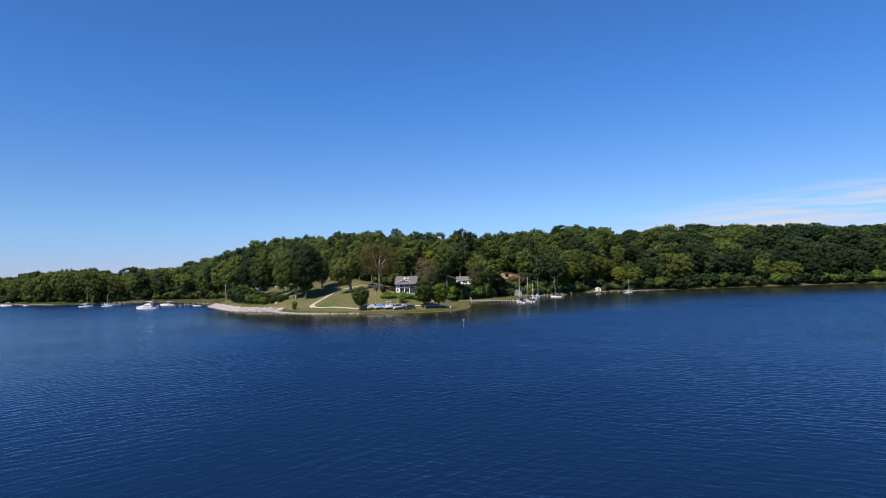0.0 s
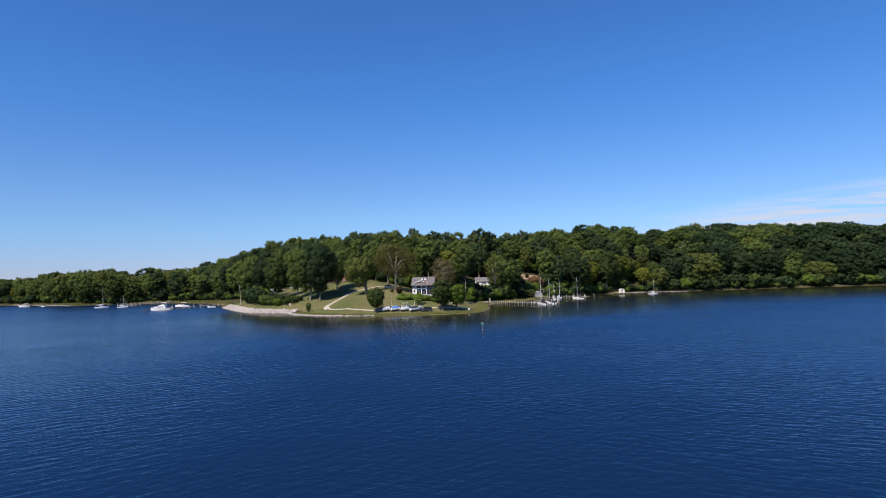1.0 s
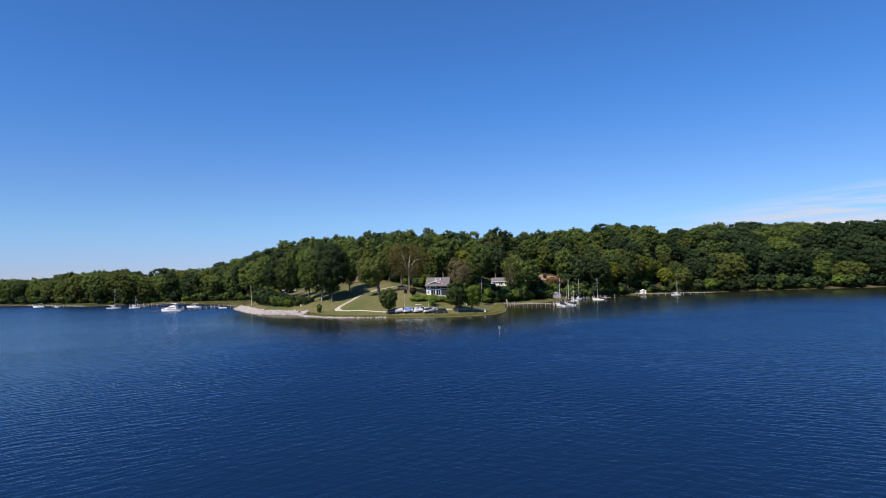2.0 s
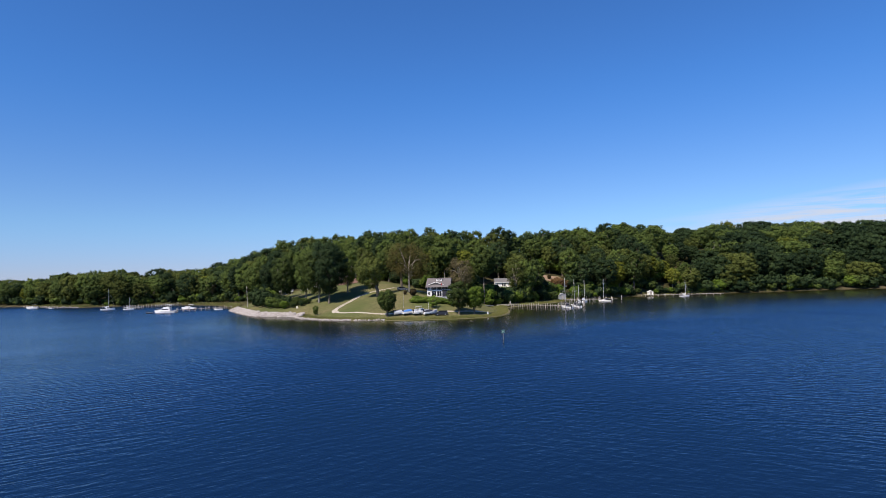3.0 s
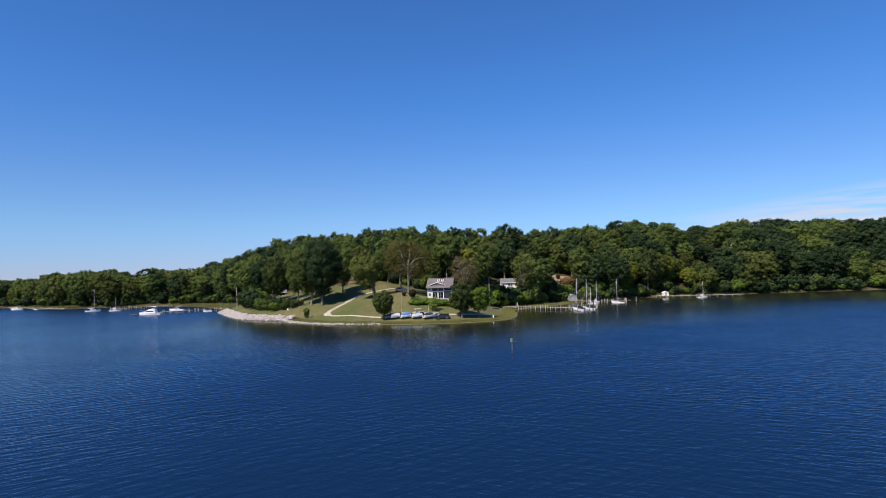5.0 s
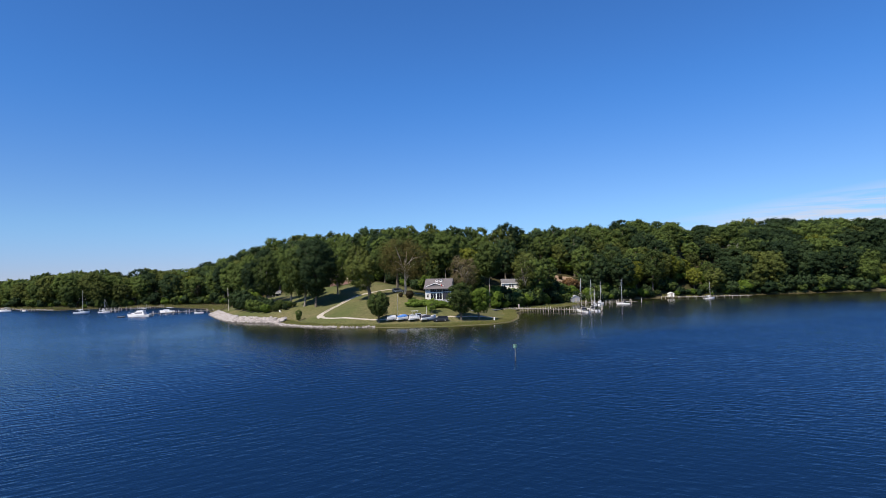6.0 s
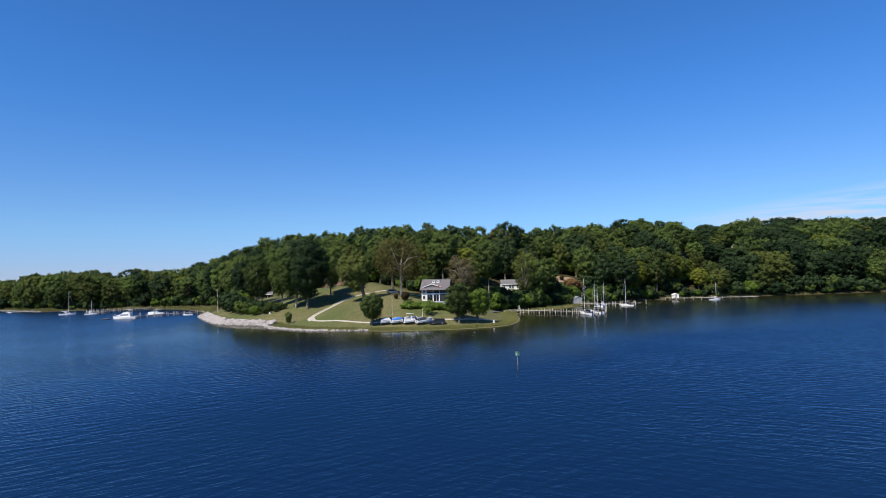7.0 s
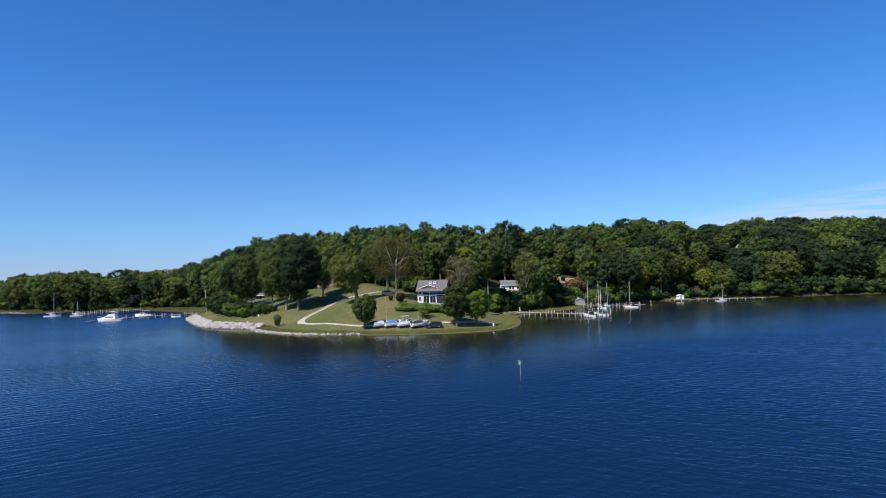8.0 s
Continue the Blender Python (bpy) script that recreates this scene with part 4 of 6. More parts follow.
# ---------------------------------------------------------------- undergrowth, reeds and stones
def undergrowth():
    rng = np.random.default_rng(8)
    low = [Kind(seed, leaf, tall, wide, 0.0, 560, 0.42, limbs=1, lobes=14) for seed, leaf, tall, wide in ((51, "green", 4.2, 6.5), (52, "fresh", 3.6, 6.0), (53, "deep", 5.0, 6.5), (54, "deep", 3.4, 6.0))]
    spots = []
    for x in np.concatenate([np.arange(-420, 60, 3.2), np.arange(60, 380, 2.6)]):
        lawn = -64 < x < 34
        if -122 < x < -64 and rng.uniform() < 0.6:
            continue
        y = np.interp(x, FRONT_X, FRONT_Y) + rng.uniform(-2.0, 5) + (3 if lawn else 5 if -122 < x < -64 else 0)
        if x > 56 and not 150 < x < 190:
            y = np.interp(x, [p[0] for p in SHORE if p[0] > 13], [p[1] for p in SHORE if p[0] > 13]) + rng.uniform(0.9, 4.0)
        if 95 < x < 106:
            y += 5
        if float(inland(np.array([x]), np.array([y]))[0]) < 0.8:
            y += 2
        x += rng.uniform(-1, 1)
        spots.append((low[(2, 0, 3, 2, 3, 1)[len(spots) % 6] if x > 145 else len(spots) % 4], x, y, ground_z(x, y) - 0.2, rng.uniform(0.6, 1.6) * (1.45 if x > 145 else 1.55 if lawn else 1.0), rng.uniform(0, 360), 1.0))
    # a second tier on the slope behind
    for x in np.arange(16, 380, 4.2):
        px, py = x + rng.uniform(-2, 2), np.interp(x, FRONT_X, FRONT_Y) + rng.uniform(7, 22)
        if not (abs(px - 42) < 9 and py > 372):
            spots.append((low[len(spots) % 4], px, py, ground_z(px, py) - 0.2, rng.uniform(1.2, 2.1), rng.uniform(0, 360), 1.0))
    joined("undergrowth", spots, "leafy undergrowth along the edge of the wood", "undergrowth")


def reeds():
    rng = np.random.default_rng(9)
    verts, faces = [], []

    def bed(x0, x1, deep, count, tall, first=0.2):
        spans = [(a, b) for a, b in zip(SHORE, SHORE[1:]) if x0 <= (a[0] + b[0]) / 2 <= x1]
        lengths = np.array([math.hypot(b[0] - a[0], b[1] - a[1]) for a, b in spans])
        pick = rng.choice(len(spans), size=count, p=lengths / lengths.sum())
        a, c = np.array([spans[k][0] for k in pick], float), np.array([spans[k][1] for k in pick], float)
        along = rng.uniform(size=(count, 1))
        normal = np.stack([-(c - a)[:, 1], (c - a)[:, 0]], 1) / lengths[pick][:, None]
        roots = np.repeat(a + along * (c - a) + normal * (first + np.abs(rng.normal(size=(count, 1))) * deep * 0.6), 4, axis=0) + rng.uniform(-0.4, 0.4, (4 * count, 2))
        keep = inland(roots[:, 0], roots[:, 1]) > 0.05
        roots = roots[keep]
        zs = height(roots[:, 0], roots[:, 1])
        for (px, py), z in zip(roots.tolist(), zs.tolist()):
            clump = 0.75 + 0.45 * math.sin(px * 0.61 + 1.3 * math.sin(py * 0.43)) * math.sin(py * 0.57 + px * 0.23)
            a, h, w = rng.uniform(0, 2 * math.pi), tall * clump * rng.uniform(0.35, 1.3), 0.06
            lean = rng.uniform(-0.35, 0.35, 2) * h
            n = len(verts)
            verts.extend([(px - w * math.cos(a), py - w * math.sin(a), z - 0.1), (px + w * math.cos(a), py + w * math.sin(a), z - 0.1), (px + lean[0], py + lean[1], z + h)])
            faces.append((n, n + 1, n + 2))

    bed(-46, 9, 2.0, 8000, 0.50)
    bed(8, 12.5, 3.4, 2400, 0.62)
    bed(12, 54, 3.5, 2400, 0.9)
    bed(-330, -135, 6.0, 4200, 0.9)
    bed(98, 190, 2.2, 1500, 0.8)
    bed(-75, -45, 3.4, 2600, 0.38, 1.8)
    me = bpy.data.meshes.new("marsh_grass")
    me.from_pydata(verts, [], faces)
    me.materials.append(REED)
    tagged(new("marsh_grass", me), "tawny green marsh grass fringing the shore", "marsh grass", kind="stuff")


def stones():
    rng = np.random.default_rng(10)
    dry, wet = Geo(), Geo()

    def along(points, count, rows, size, rise):
        spans = [math.hypot(b[0] - a[0], b[1] - a[1]) for a, b in zip(points, points[1:])]
        for _ in range(count):
            i = rng.choice(len(spans), p=np.array(spans) / sum(spans))
            (ax, ay), (bx, by) = points[i], points[i + 1]
            s, off = rng.uniform(), rng.uniform(-0.9, rows)
            nx, ny = -(by - ay) / spans[i], (bx - ax) / spans[i]
            z = -0.15 + rise * (off + 0.9) / (rows + 0.9) + rng.uniform(-0.2, 0.2)
            r = size * rng.uniform(0.5, 1.35)
            (wet if z < 0.12 else dry).blob((ax + s * (bx - ax) + nx * off, ay + s * (by - ay) + ny * off, z), (r, r * rng.uniform(0.7, 1.1), r * rng.uniform(0.55, 0.9)), rng, 0.25, 4, 6)

    along([(-128.5, 324.5), (-124.5, 316.5), (-114, 299), (-104.3, 284), (-97.4, 274.3), (-89.4, 267.3), (-82.6, 263.8), (-75.5, 261.2), (-72.2, 257)], 1800, 3.4, 0.56, 1.9)
    along([(-72.5, 257.5), (-71.7, 255.9), (-67.4, 249.8), (-59, 242.5), (-50.6, 237.5), (-46, 236.8)], 520, 0.9, 0.36, 0.55)
    along([(-44.5, 236.6), (-36, 237), (-33.5, 236.2)], 150, 0.7, 0.33, 0.5)
    along([(-330, 432), (-276, 403), (-262, 396)], 220, 1.2, 0.5, 0.7)
    top = tagged(new("stone_bank"), "bank of pale quarried stones along the point", "riprap", kind="stuff")
    part("dry_stones", dry, STONE, top, "pale grey broken stones")
    part("wet_stones", wet, WET_STONE, top, "dark wet stones at the waterline")


undergrowth()
reeds()
stones()


# ---------------------------------------------------------------- driveway
VERGE = material("verge_grass", (0.125, 0.125, 0.055), 0.95, (0.20, 0.175, 0.10), 2, 0.5, 0.2, spec=0.1)


def ribbon(name, points, wide, mat, label, category, lift=0.06):
    rng = np.random.default_rng(3)
    line = []
    for a, b, c, d in zip([points[0]] + points, points, points[1:], points[2:] + [points[-1]]):
        for k in range(14):
            t = k / 14
            line.append(tuple(0.5 * (2 * b[i] + (c[i] - a[i]) * t + (2 * a[i] - 5 * b[i] + 4 * c[i] - d[i]) * t * t + (3 * b[i] - a[i] - 3 * c[i] + d[i]) * t ** 3) for i in range(2)))
    line.append(points[-1])
    g = Geo()
    rows = []
    for i, p in enumerate(line):
        q, r = line[max(i - 1, 0)], line[min(i + 1, len(line) - 1)]
        length = math.hypot(r[0] - q[0], r[1] - q[1]) + 1e-6
        nx, ny = -(r[1] - q[1]) / length, (r[0] - q[0]) / length
        row = []
        for k in (-1, -0.5, 0, 0.5, 1):
            o = k * wide / 2 * (1 + 0.18 * rng.uniform(-1, 1))
            x, y = p[0] + nx * o, p[1] + ny * o
            row.append((x, y, ground_z(x, y) + (lift if abs(k) < 1 else -0.03)))
        rows.append(row)
    g.loft(rows, closed=False, caps=False)
    return structure(name, g, mat, label, category)


ribbon("driveway", [(-55.4, 254.0), (-57.2, 258.5), (-56.6, 266.0), (-54.8, 274.8), (-53.0, 284.0), (-49.8, 289.3), (-45.2, 292.8), (-37, 297.5), (-25, 301), (-12, 303)], 2.7, GRAVEL,
       "pale two-track gravel driveway climbing the lawn", "driveway")
ribbon("grass_strip", [(-57.0, 262.0), (-56.6, 266.0), (-54.8, 274.8), (-53.0, 284.0), (-49.8, 289.3), (-45.2, 292.8), (-37, 297.5), (-25, 301), (-12, 303)], 0.9, VERGE, "worn grass strip between the wheel tracks", "grass", 0.075)
ribbon("shore_track", [(-55.9, 255.5), (-53.6, 252.4), (-49.4, 250.0), (-42, 247.6), (-34, 246.2), (-26, 246.0), (-14, 247.0), (-4, 250), (4, 258)], 1.3, GRAVEL, "worn gravel track along the shore lawn", "track")


ribbon("bare_bank", [(35, 386), (40.5, 388), (45, 389), (50, 391)], 11.0, EARTH, "bare tan earth bank cut into the slope", "bank")
DARK_BUSH.plant(41.0, 386.5, 0.8, 10, "dark shrub on the bare bank")


# ---------------------------------------------------------------- houses
def window(parent, x, y, z, wide, tall, face="front", trim=WHITE):
    """A framed window on a wall in the x-z plane at depth y (front) or in the y-z plane at x (side)."""
    f, g = Geo(), Geo()
    t = 0.10
    if face == "front":
        for a, b, c, d in ((x - t, x + wide + t, z + tall, z + tall + t), (x - t, x + wide + t, z - t, z), (x - t, x, z, z + tall), (x + wide, x + wide + t, z, z + tall)):
            f.box(a, b, y - 0.08, y, c, d)
        f.box(x + wide / 2 - 0.03, x + wide / 2 + 0.03, y - 0.06, y, z, z + tall)
        g.box(x, x + wide, y - 0.03, y - 0.01, z, z + tall)
    else:
        for a, b, c, d in ((y - t, y + wide + t, z + tall, z + tall + t), (y - t, y + wide + t, z - t, z), (y - t, y, z, z + tall), (y + wide, y + wide + t, z, z + tall)):
            f.box(x, x + 0.08, a, b, c, d)
        g.box(x + 0.01, x + 0.03, y, y + wide, z, z + tall)
    w = part("window", f, trim, parent)
    part("pane", g, GLASS, w, "dark glass")
    return w


def roof_slab(outline, a, b, axis, thick=0.18):
    """A gable roof: two slopes from a list of (u, z): eave, ridge, eave."""
    (u0, z0), (u1, z1), (u2, z2) = outline
    return Geo().prism([(u0, z0), (u1, z1), (u2, z2), (u2, z2 - thick), (u1, z1 - thick * 1.3), (u0, z0 - thick)], a, b, axis)


def point_house():
    base = 6.75
    top = thing("house", "white house with grey-brown gabled roof and deep porch above the lawn", "house", pose(-21.6, 271.0, base, 0, 0, -3))
    W, D, E, R = 9.3, 9.0, 4.45, 7.65
    part("foundation", Geo().box(-0.15, W + 0.1, -0.1, D + 0.1, -2.6, 0.05), GREY_BOARD, top, "grey foundation")
    g = Geo().box(0, 1.7, 0, 0.2, 0.05, E).box(0, 0.2, 0.2, D, 0.05, E).box(0.2, W, D - 0.2, D, 0.05, E).box(1.5, 1.7, 0.2, 2.2, 0.05, E)
    g.prism([(0.0, E), (D, E), (D / 2, R - 0.25)], 0.02, 0.2, "x")
    part("wall", g, CREAM, top, "cream-white painted siding")
    # recess and right side coloured grey for the shade lying on them
    g = Geo().box(1.7, W - 0.2, 2.2, 2.4, 2.9, E).box(6.35, W - 0.2, 2.2, 2.4, 0.05, 2.9).box(W - 0.2, W, 2.2, D - 0.2, 0.05, E).prism([(0.0, E), (D, E), (D / 2, R - 0.25)], W - 0.2, W - 0.02, "x").box(6.2, 6.35, 0.2, 2.2, 0.05, 2.7)
    part("wall", g, GREY_BOARD, top, "siding coloured blue-grey for shade in the porch and right side")
    part("roof", roof_slab([(-0.95, E - 0.35), (D / 2, R), (D + 0.6, E - 0.25)], -0.45, W + 0.5, "x"), SHINGLE, top, "grey-brown shingle roof")
    part("ridge_cap", Geo().prism([(D / 2 - 0.22, R - 0.1), (D / 2, R + 0.07), (D / 2 + 0.22, R - 0.1)], -0.45, W + 0.5, "x"), SHINGLE, top)
    part("gutter", Geo().box(-0.45, W + 0.5, -1.05, -0.95, E - 0.52, E - 0.36), SHINGLE, top, "brown eave gutter")
    # the shallow cross gable over the porch
    gable = part("gable", Geo().prism([(0.8, E + 0.55), (6.7, E + 0.55), (3.7, 5.95)], 0.30, 0.50, "y"), SHINGLE, top, "shingled front gable")
    part("gable_roof", roof_slab([(0.5, E + 0.55), (3.7, 6.15), (6.9, E + 0.55)], 0.10, 3.4, "y", 0.14), SHINGLE, gable)
    rake = Geo()
    for u in (0.45, 6.95):
        rake.prism([(u, E + 0.60), (3.7, 6.20), (3.7, 5.98), (u, E + 0.38)], 0.02, 0.10, "y")
    part("rake_board", rake, WHITE, gable, "white rake boards")
    for x in (3.5, 5.0):
        d = part("dormer", Geo().box(x, x + 1.0, 2.6, 4.4, 6.1, 7.35), WHITE, top, "small white dormer")
        part("dormer_roof", roof_slab([(x - 0.12, 7.3), (x + 0.5, 7.62), (x + 1.12, 7.3)], 2.5, 4.6, "y", 0.1), SHINGLE, d)
        part("pane", Geo().box(x + 0.3, x + 0.7, 2.57, 2.595, 6.75, 7.15), GLASS, d)
    # lower glazed doors under the upper porch
    part("porch_floor", Geo().box(1.7, W, 0.0, 2.2, 2.7, 2.9), WHITE, top, "white-edged porch floor")
    for x in (1.92, 4.14):
        door = Geo()
        for a, b, c, e in ((x, x + 0.09, 0.1, 2.5), (x + 1.91, x + 2.0, 0.1, 2.5), (x, x + 2.0, 2.41, 2.5), (x, x + 2.0, 0.05, 0.16), (x + 0.97, x + 1.03, 0.16, 2.41)):
            door.box(a, b, 0.02, 0.14, c, e)
        dd = part("glass_door", door, WHITE, top, "white-framed glass double door")
        part("pane", Geo().box(x + 0.09, x + 0.97, 0.06, 0.09, 0.16, 2.41), GLASS, dd)
        part("pane", Geo().box(x + 1.03, x + 1.91, 0.06, 0.09, 0.16, 2.41), GLASS, dd)
    part("door_header", Geo().box(1.7, 6.35, 0.02, 0.16, 2.5, 2.7), WHITE, top)
    for x, tall in ((1.72, E - 0.1), (3.98, E - 0.1), (6.18, E - 0.1), (W - 0.16, E - 0.1)):
        part("porch_post", Geo().box(x, x + 0.14, -0.04, 0.12, 0.05, tall), WHITE, top)
    part("porch_rail", Geo().box(1.86, W - 0.16, 0.0, 0.06, 3.55, 3.62), WHITE, top, "white porch rail")
    # dark sheets that stand in for the shade within the porch
    part("porch_shade", Geo().box(1.86, 6.18, 0.08, 0.10, 2.9, E - 0.2), DARK_CANVAS, top, "dark sheet standing for the porch shade")
    part("porch_shade", Geo().box(6.32, W - 0.16, 0.08, 0.10, 0.05, E - 0.2), DARK_CANVAS, top, "dark sheet standing for the porch shade")
    window(top, 0.5, 0.0, 0.9, 0.7, 1.2)
    window(top, 0.5, 0.0, 3.1, 0.7, 0.8)
    window(top, W, 3.2, 0.9, 1.0, 1.3, "side")
    window(top, W, 5.8, 0.9, 1.0, 1.3, "side")
    pole = part("flag_pole", Geo().rod((5.6, -0.05, 5.2), (5.9, -0.45, 5.9), 0.03), WHITE, top)
    flag = Geo().loft([[(5.9 + 0.3 * u, -0.45 - 0.08 * math.sin(4 * u), 5.85 - 0.45 * u - 0.6 * v) for v in (0, 1)] for u in (0, 0.5, 1.0, 1.5)], closed=False, caps=False)
    part("flag", flag, RED_CLOTH, pole, "red cloth flag")


def simple_house(label, x, y, turn, wide, deep, eave, ridge, wall, roof, windows, lift=0.0, chimney=False, low=False):
    z = min(ground_z(x + a, y) for a in (0, wide)) + 0.3 + lift if low else max(ground_z(x + a, y + b) for a in (0, wide) for b in (0, deep)) + lift
    top = thing("house", label, "house", pose(x, y, z, 0, 0, turn))
    part("foundation", Geo().box(-0.1, wide + 0.1, -0.1, deep + 0.1, -4.0, 0.1), BRICK if wall is BRICK else DARK_TIMBER, top)
    g = Geo().box(0, wide, 0, 0.2, 0.1, eave).box(0, wide, deep - 0.2, deep, 0.1, eave).box(0, 0.2, 0.2, deep - 0.2, 0.1, eave).box(wide - 0.2, wide, 0.2, deep - 0.2, 0.1, eave)
    for s in (0.0, wide - 0.2):
        g.prism([(0, eave), (deep, eave), (deep / 2, ridge - 0.2)], s, s + 0.2, "x")
    part("wall", g, wall, top)
    part("roof", roof_slab([(-0.5, eave - 0.2), (deep / 2, ridge), (deep + 0.5, eave - 0.2)], -0.4, wide + 0.4, "x"), roof, top)
    part("fascia", Geo().box(-0.4, wide + 0.4, -0.55, -0.5, eave - 0.42, eave - 0.18), WHITE, top)
    for wx, wz, ww, wh in windows:
        window(top, wx, 0.0, wz, ww, wh)
    if chimney:
        part("chimney", Geo().box(wide * 0.6, wide * 0.6 + 0.8, deep * 0.5, deep * 0.5 + 0.8, ridge - 1, ridge + 1.1), BRICK, top)
    return top


point_house()
simple_house("white cottage with grey roof half hidden by trees", 7.6, 328.0, 4, 8.2, 6.5, 4.7, 6.5, WHITE, GREY_SHINGLE, [(0.8, 2.7, 0.7, 1.2), (3.3, 2.6, 0.8, 1.3), (4.4, 2.6, 0.8, 1.3), (6.6, 2.7, 0.8, 1.2)], lift=-1.6)
simple_house("low white house among trees on the ridge", 178.0, 500.0, 0, 17.0, 8.0, 3.2, 5.6, WHITE, GREY_SHINGLE, [(1.2, 0.9, 1.4, 1.3), (4.2, 0.9, 1.4, 1.3), (9.0, 0.9, 1.8, 1.3), (13.5, 0.9, 1.4, 1.3)], lift=0.2)
simple_house("low dark house with a pale roof beneath the oaks", -108.5, 341.5, 14, 6.6, 5.0, 2.5, 3.4, DARK_TIMBER, GREY_SHINGLE, [(0.8, 0.9, 1.2, 1.0), (3.0, 0.5, 3.0, 1.5)], low=True)
simple_house("brick house with grey roof behind the oaks", -79.0, 352.0, -4, 12.0, 8.0, 3.0, 5.4, BRICK, GREY_SHINGLE, [(1.4, 0.9, 1.2, 1.4), (5.0, 0.9, 1.6, 1.4), (9.2, 0.9, 1.2, 1.4)], chimney=True)


def shed(label, x, y, turn, wide, deep, tall, wall, roof, z=None):
    top = thing("shed", label, "shed", pose(x, y, ground_z(x, y) if z is None else z, 0, 0, turn))
    g = Geo().box(-wide / 2, wide / 2, -deep / 2, deep / 2, -0.5, tall)
    g.prism([(-wide / 2, tall), (wide / 2, tall), (0, tall + wide * 0.22)], -deep / 2, deep / 2, "y")
    part("wall", g, wall, top)
    part("roof", roof_slab([(-wide / 2 - 0.25, tall - 0.06), (0, tall + wide * 0.25 + 0.06), (wide / 2 + 0.25, tall - 0.06)], -deep / 2 - 0.25, deep / 2 + 0.25, "y", 0.12), roof, top)
    part("door", Geo().box(-0.55, 0.55, -deep / 2 - 0.05, -deep / 2, 0, 2.0), TIMBER, top)


shed("small weathered grey boathouse on the bank", 43.2, 351.5, 18, 4.0, 4.0, 2.3, GREY_BOARD, GREY_BOARD)
shed("small white shed at the head of the pier", 100.8, 389.5, 5, 2.9, 2.4, 1.8, WHITE, WHITE, 0.9)


# ---------------------------------------------------------------- piers
def pier(label, points, wide, z, piles, above=0.9, step=3.0):
    top = thing("pier", label, "pier", pose(points[0][0], points[0][1], 0))
    ox, oy = points[0]
    rng = np.random.default_rng(int(abs(ox)))
    deck = Geo()
    for (ax, ay), (bx, by) in zip(points, points[1:]):
        L = math.hypot(bx - ax, by - ay)
        m = pose(ax - ox, ay - oy, z, 0, 0, math.degrees(math.atan2(by - ay, bx - ax)))
        for k in np.arange(0, L, 0.32):
            deck.box(k, k + 0.29, -wide / 2, wide / 2, -0.05 + rng.uniform(-0.01, 0.01), 0.0, m)
        for s in (-1, 1):
            part("beam", Geo().box(0, L, s * (wide / 2 - 0.18) - 0.075, s * (wide / 2 - 0.18) + 0.075, -0.35, -0.06, m), DARK_TIMBER, top)
    part("deck", deck, TIMBER, top, "weathered grey deck boards")
    shapes = [mesh_of("pile", Geo().tube([(0, 0, -z - 1.5), (0, 0, 0), (0, 0, h)], [0.15, 0.14, 0.12], 8).tube([(0, 0, h), (0, 0, h + 0.05)], [0.15, 0.02], 8), TIMBER) for h in (above, above * 0.6, above * 1.3)]
    for (ax, ay), (bx, by) in zip(points, points[1:]):
        L = math.hypot(bx - ax, by - ay)
        for k in np.arange(1.0, L + 0.1, step):
            for s in (-1, 1):
                x, y = ax + (bx - ax) * k / L - (by - ay) / L * s * (wide / 2 + 0.13), ay + (by - ay) * k / L + (bx - ax) / L * s * (wide / 2 + 0.13)
                ob = new("pile", shapes[int(rng.integers(0, 3))])
                ob.parent = top
                ob.matrix_basis = pose(x - ox, y - oy, z, rng.uniform(-1.5, 1.5), rng.uniform(-1.5, 1.5))
    return top


pier("weathered timber pier running out from the point", [(9.5, 305.0), (15, 302.5), (37, 288.5)], 1.8, 1.15, 14, 0.75, 2.3)
pier("broad timber landing at the root of the pier", [(7.2, 303.6), (13.2, 302.6)], 3.4, 0.95, 4, 0.5, 2.6)
pier("weathered timber pier with mooring piles", [(44, 347), (58, 341), (71, 343.5)], 1.6, 1.1, 8, 0.9, 3.2)
pier("long low timber pier along the wooded shore", [(97.5, 392.5), (99, 386.5), (118, 385.5), (142, 387.5)], 2.8, 0.95, 12, 0.35, 4.2)
pier("timber pier off the stone point", [(-137, 346), (-146, 336), (-158, 323.5)], 1.6, 1.05, 8, 0.8, 3.0)
pier("timber pier by the moored sailing boats", [(-196, 402), (-203, 382), (-212, 366), (-199, 362)], 1.5, 1.0, 8, 1.1, 3.0)
stage = thing("landing_stage", "pale boarded landing stage at the pier's head", "landing", pose(9.0, 304.0, ground_z(9.0, 304.0) + 0.5, 0, 0, -12))
for k in range(12):
    part("plank", Geo().box(-2.6, 3.4, -1.5 + 0.25 * k, -1.28 + 0.25 * k, -0.02, 0.06), TIMBER, stage)
for k in (-2.4, 0.4, 3.2):
    part("bearer", Geo().box(k, k + 0.15, -1.5, 1.5, -1.2, -0.03), DARK_TIMBER, stage)


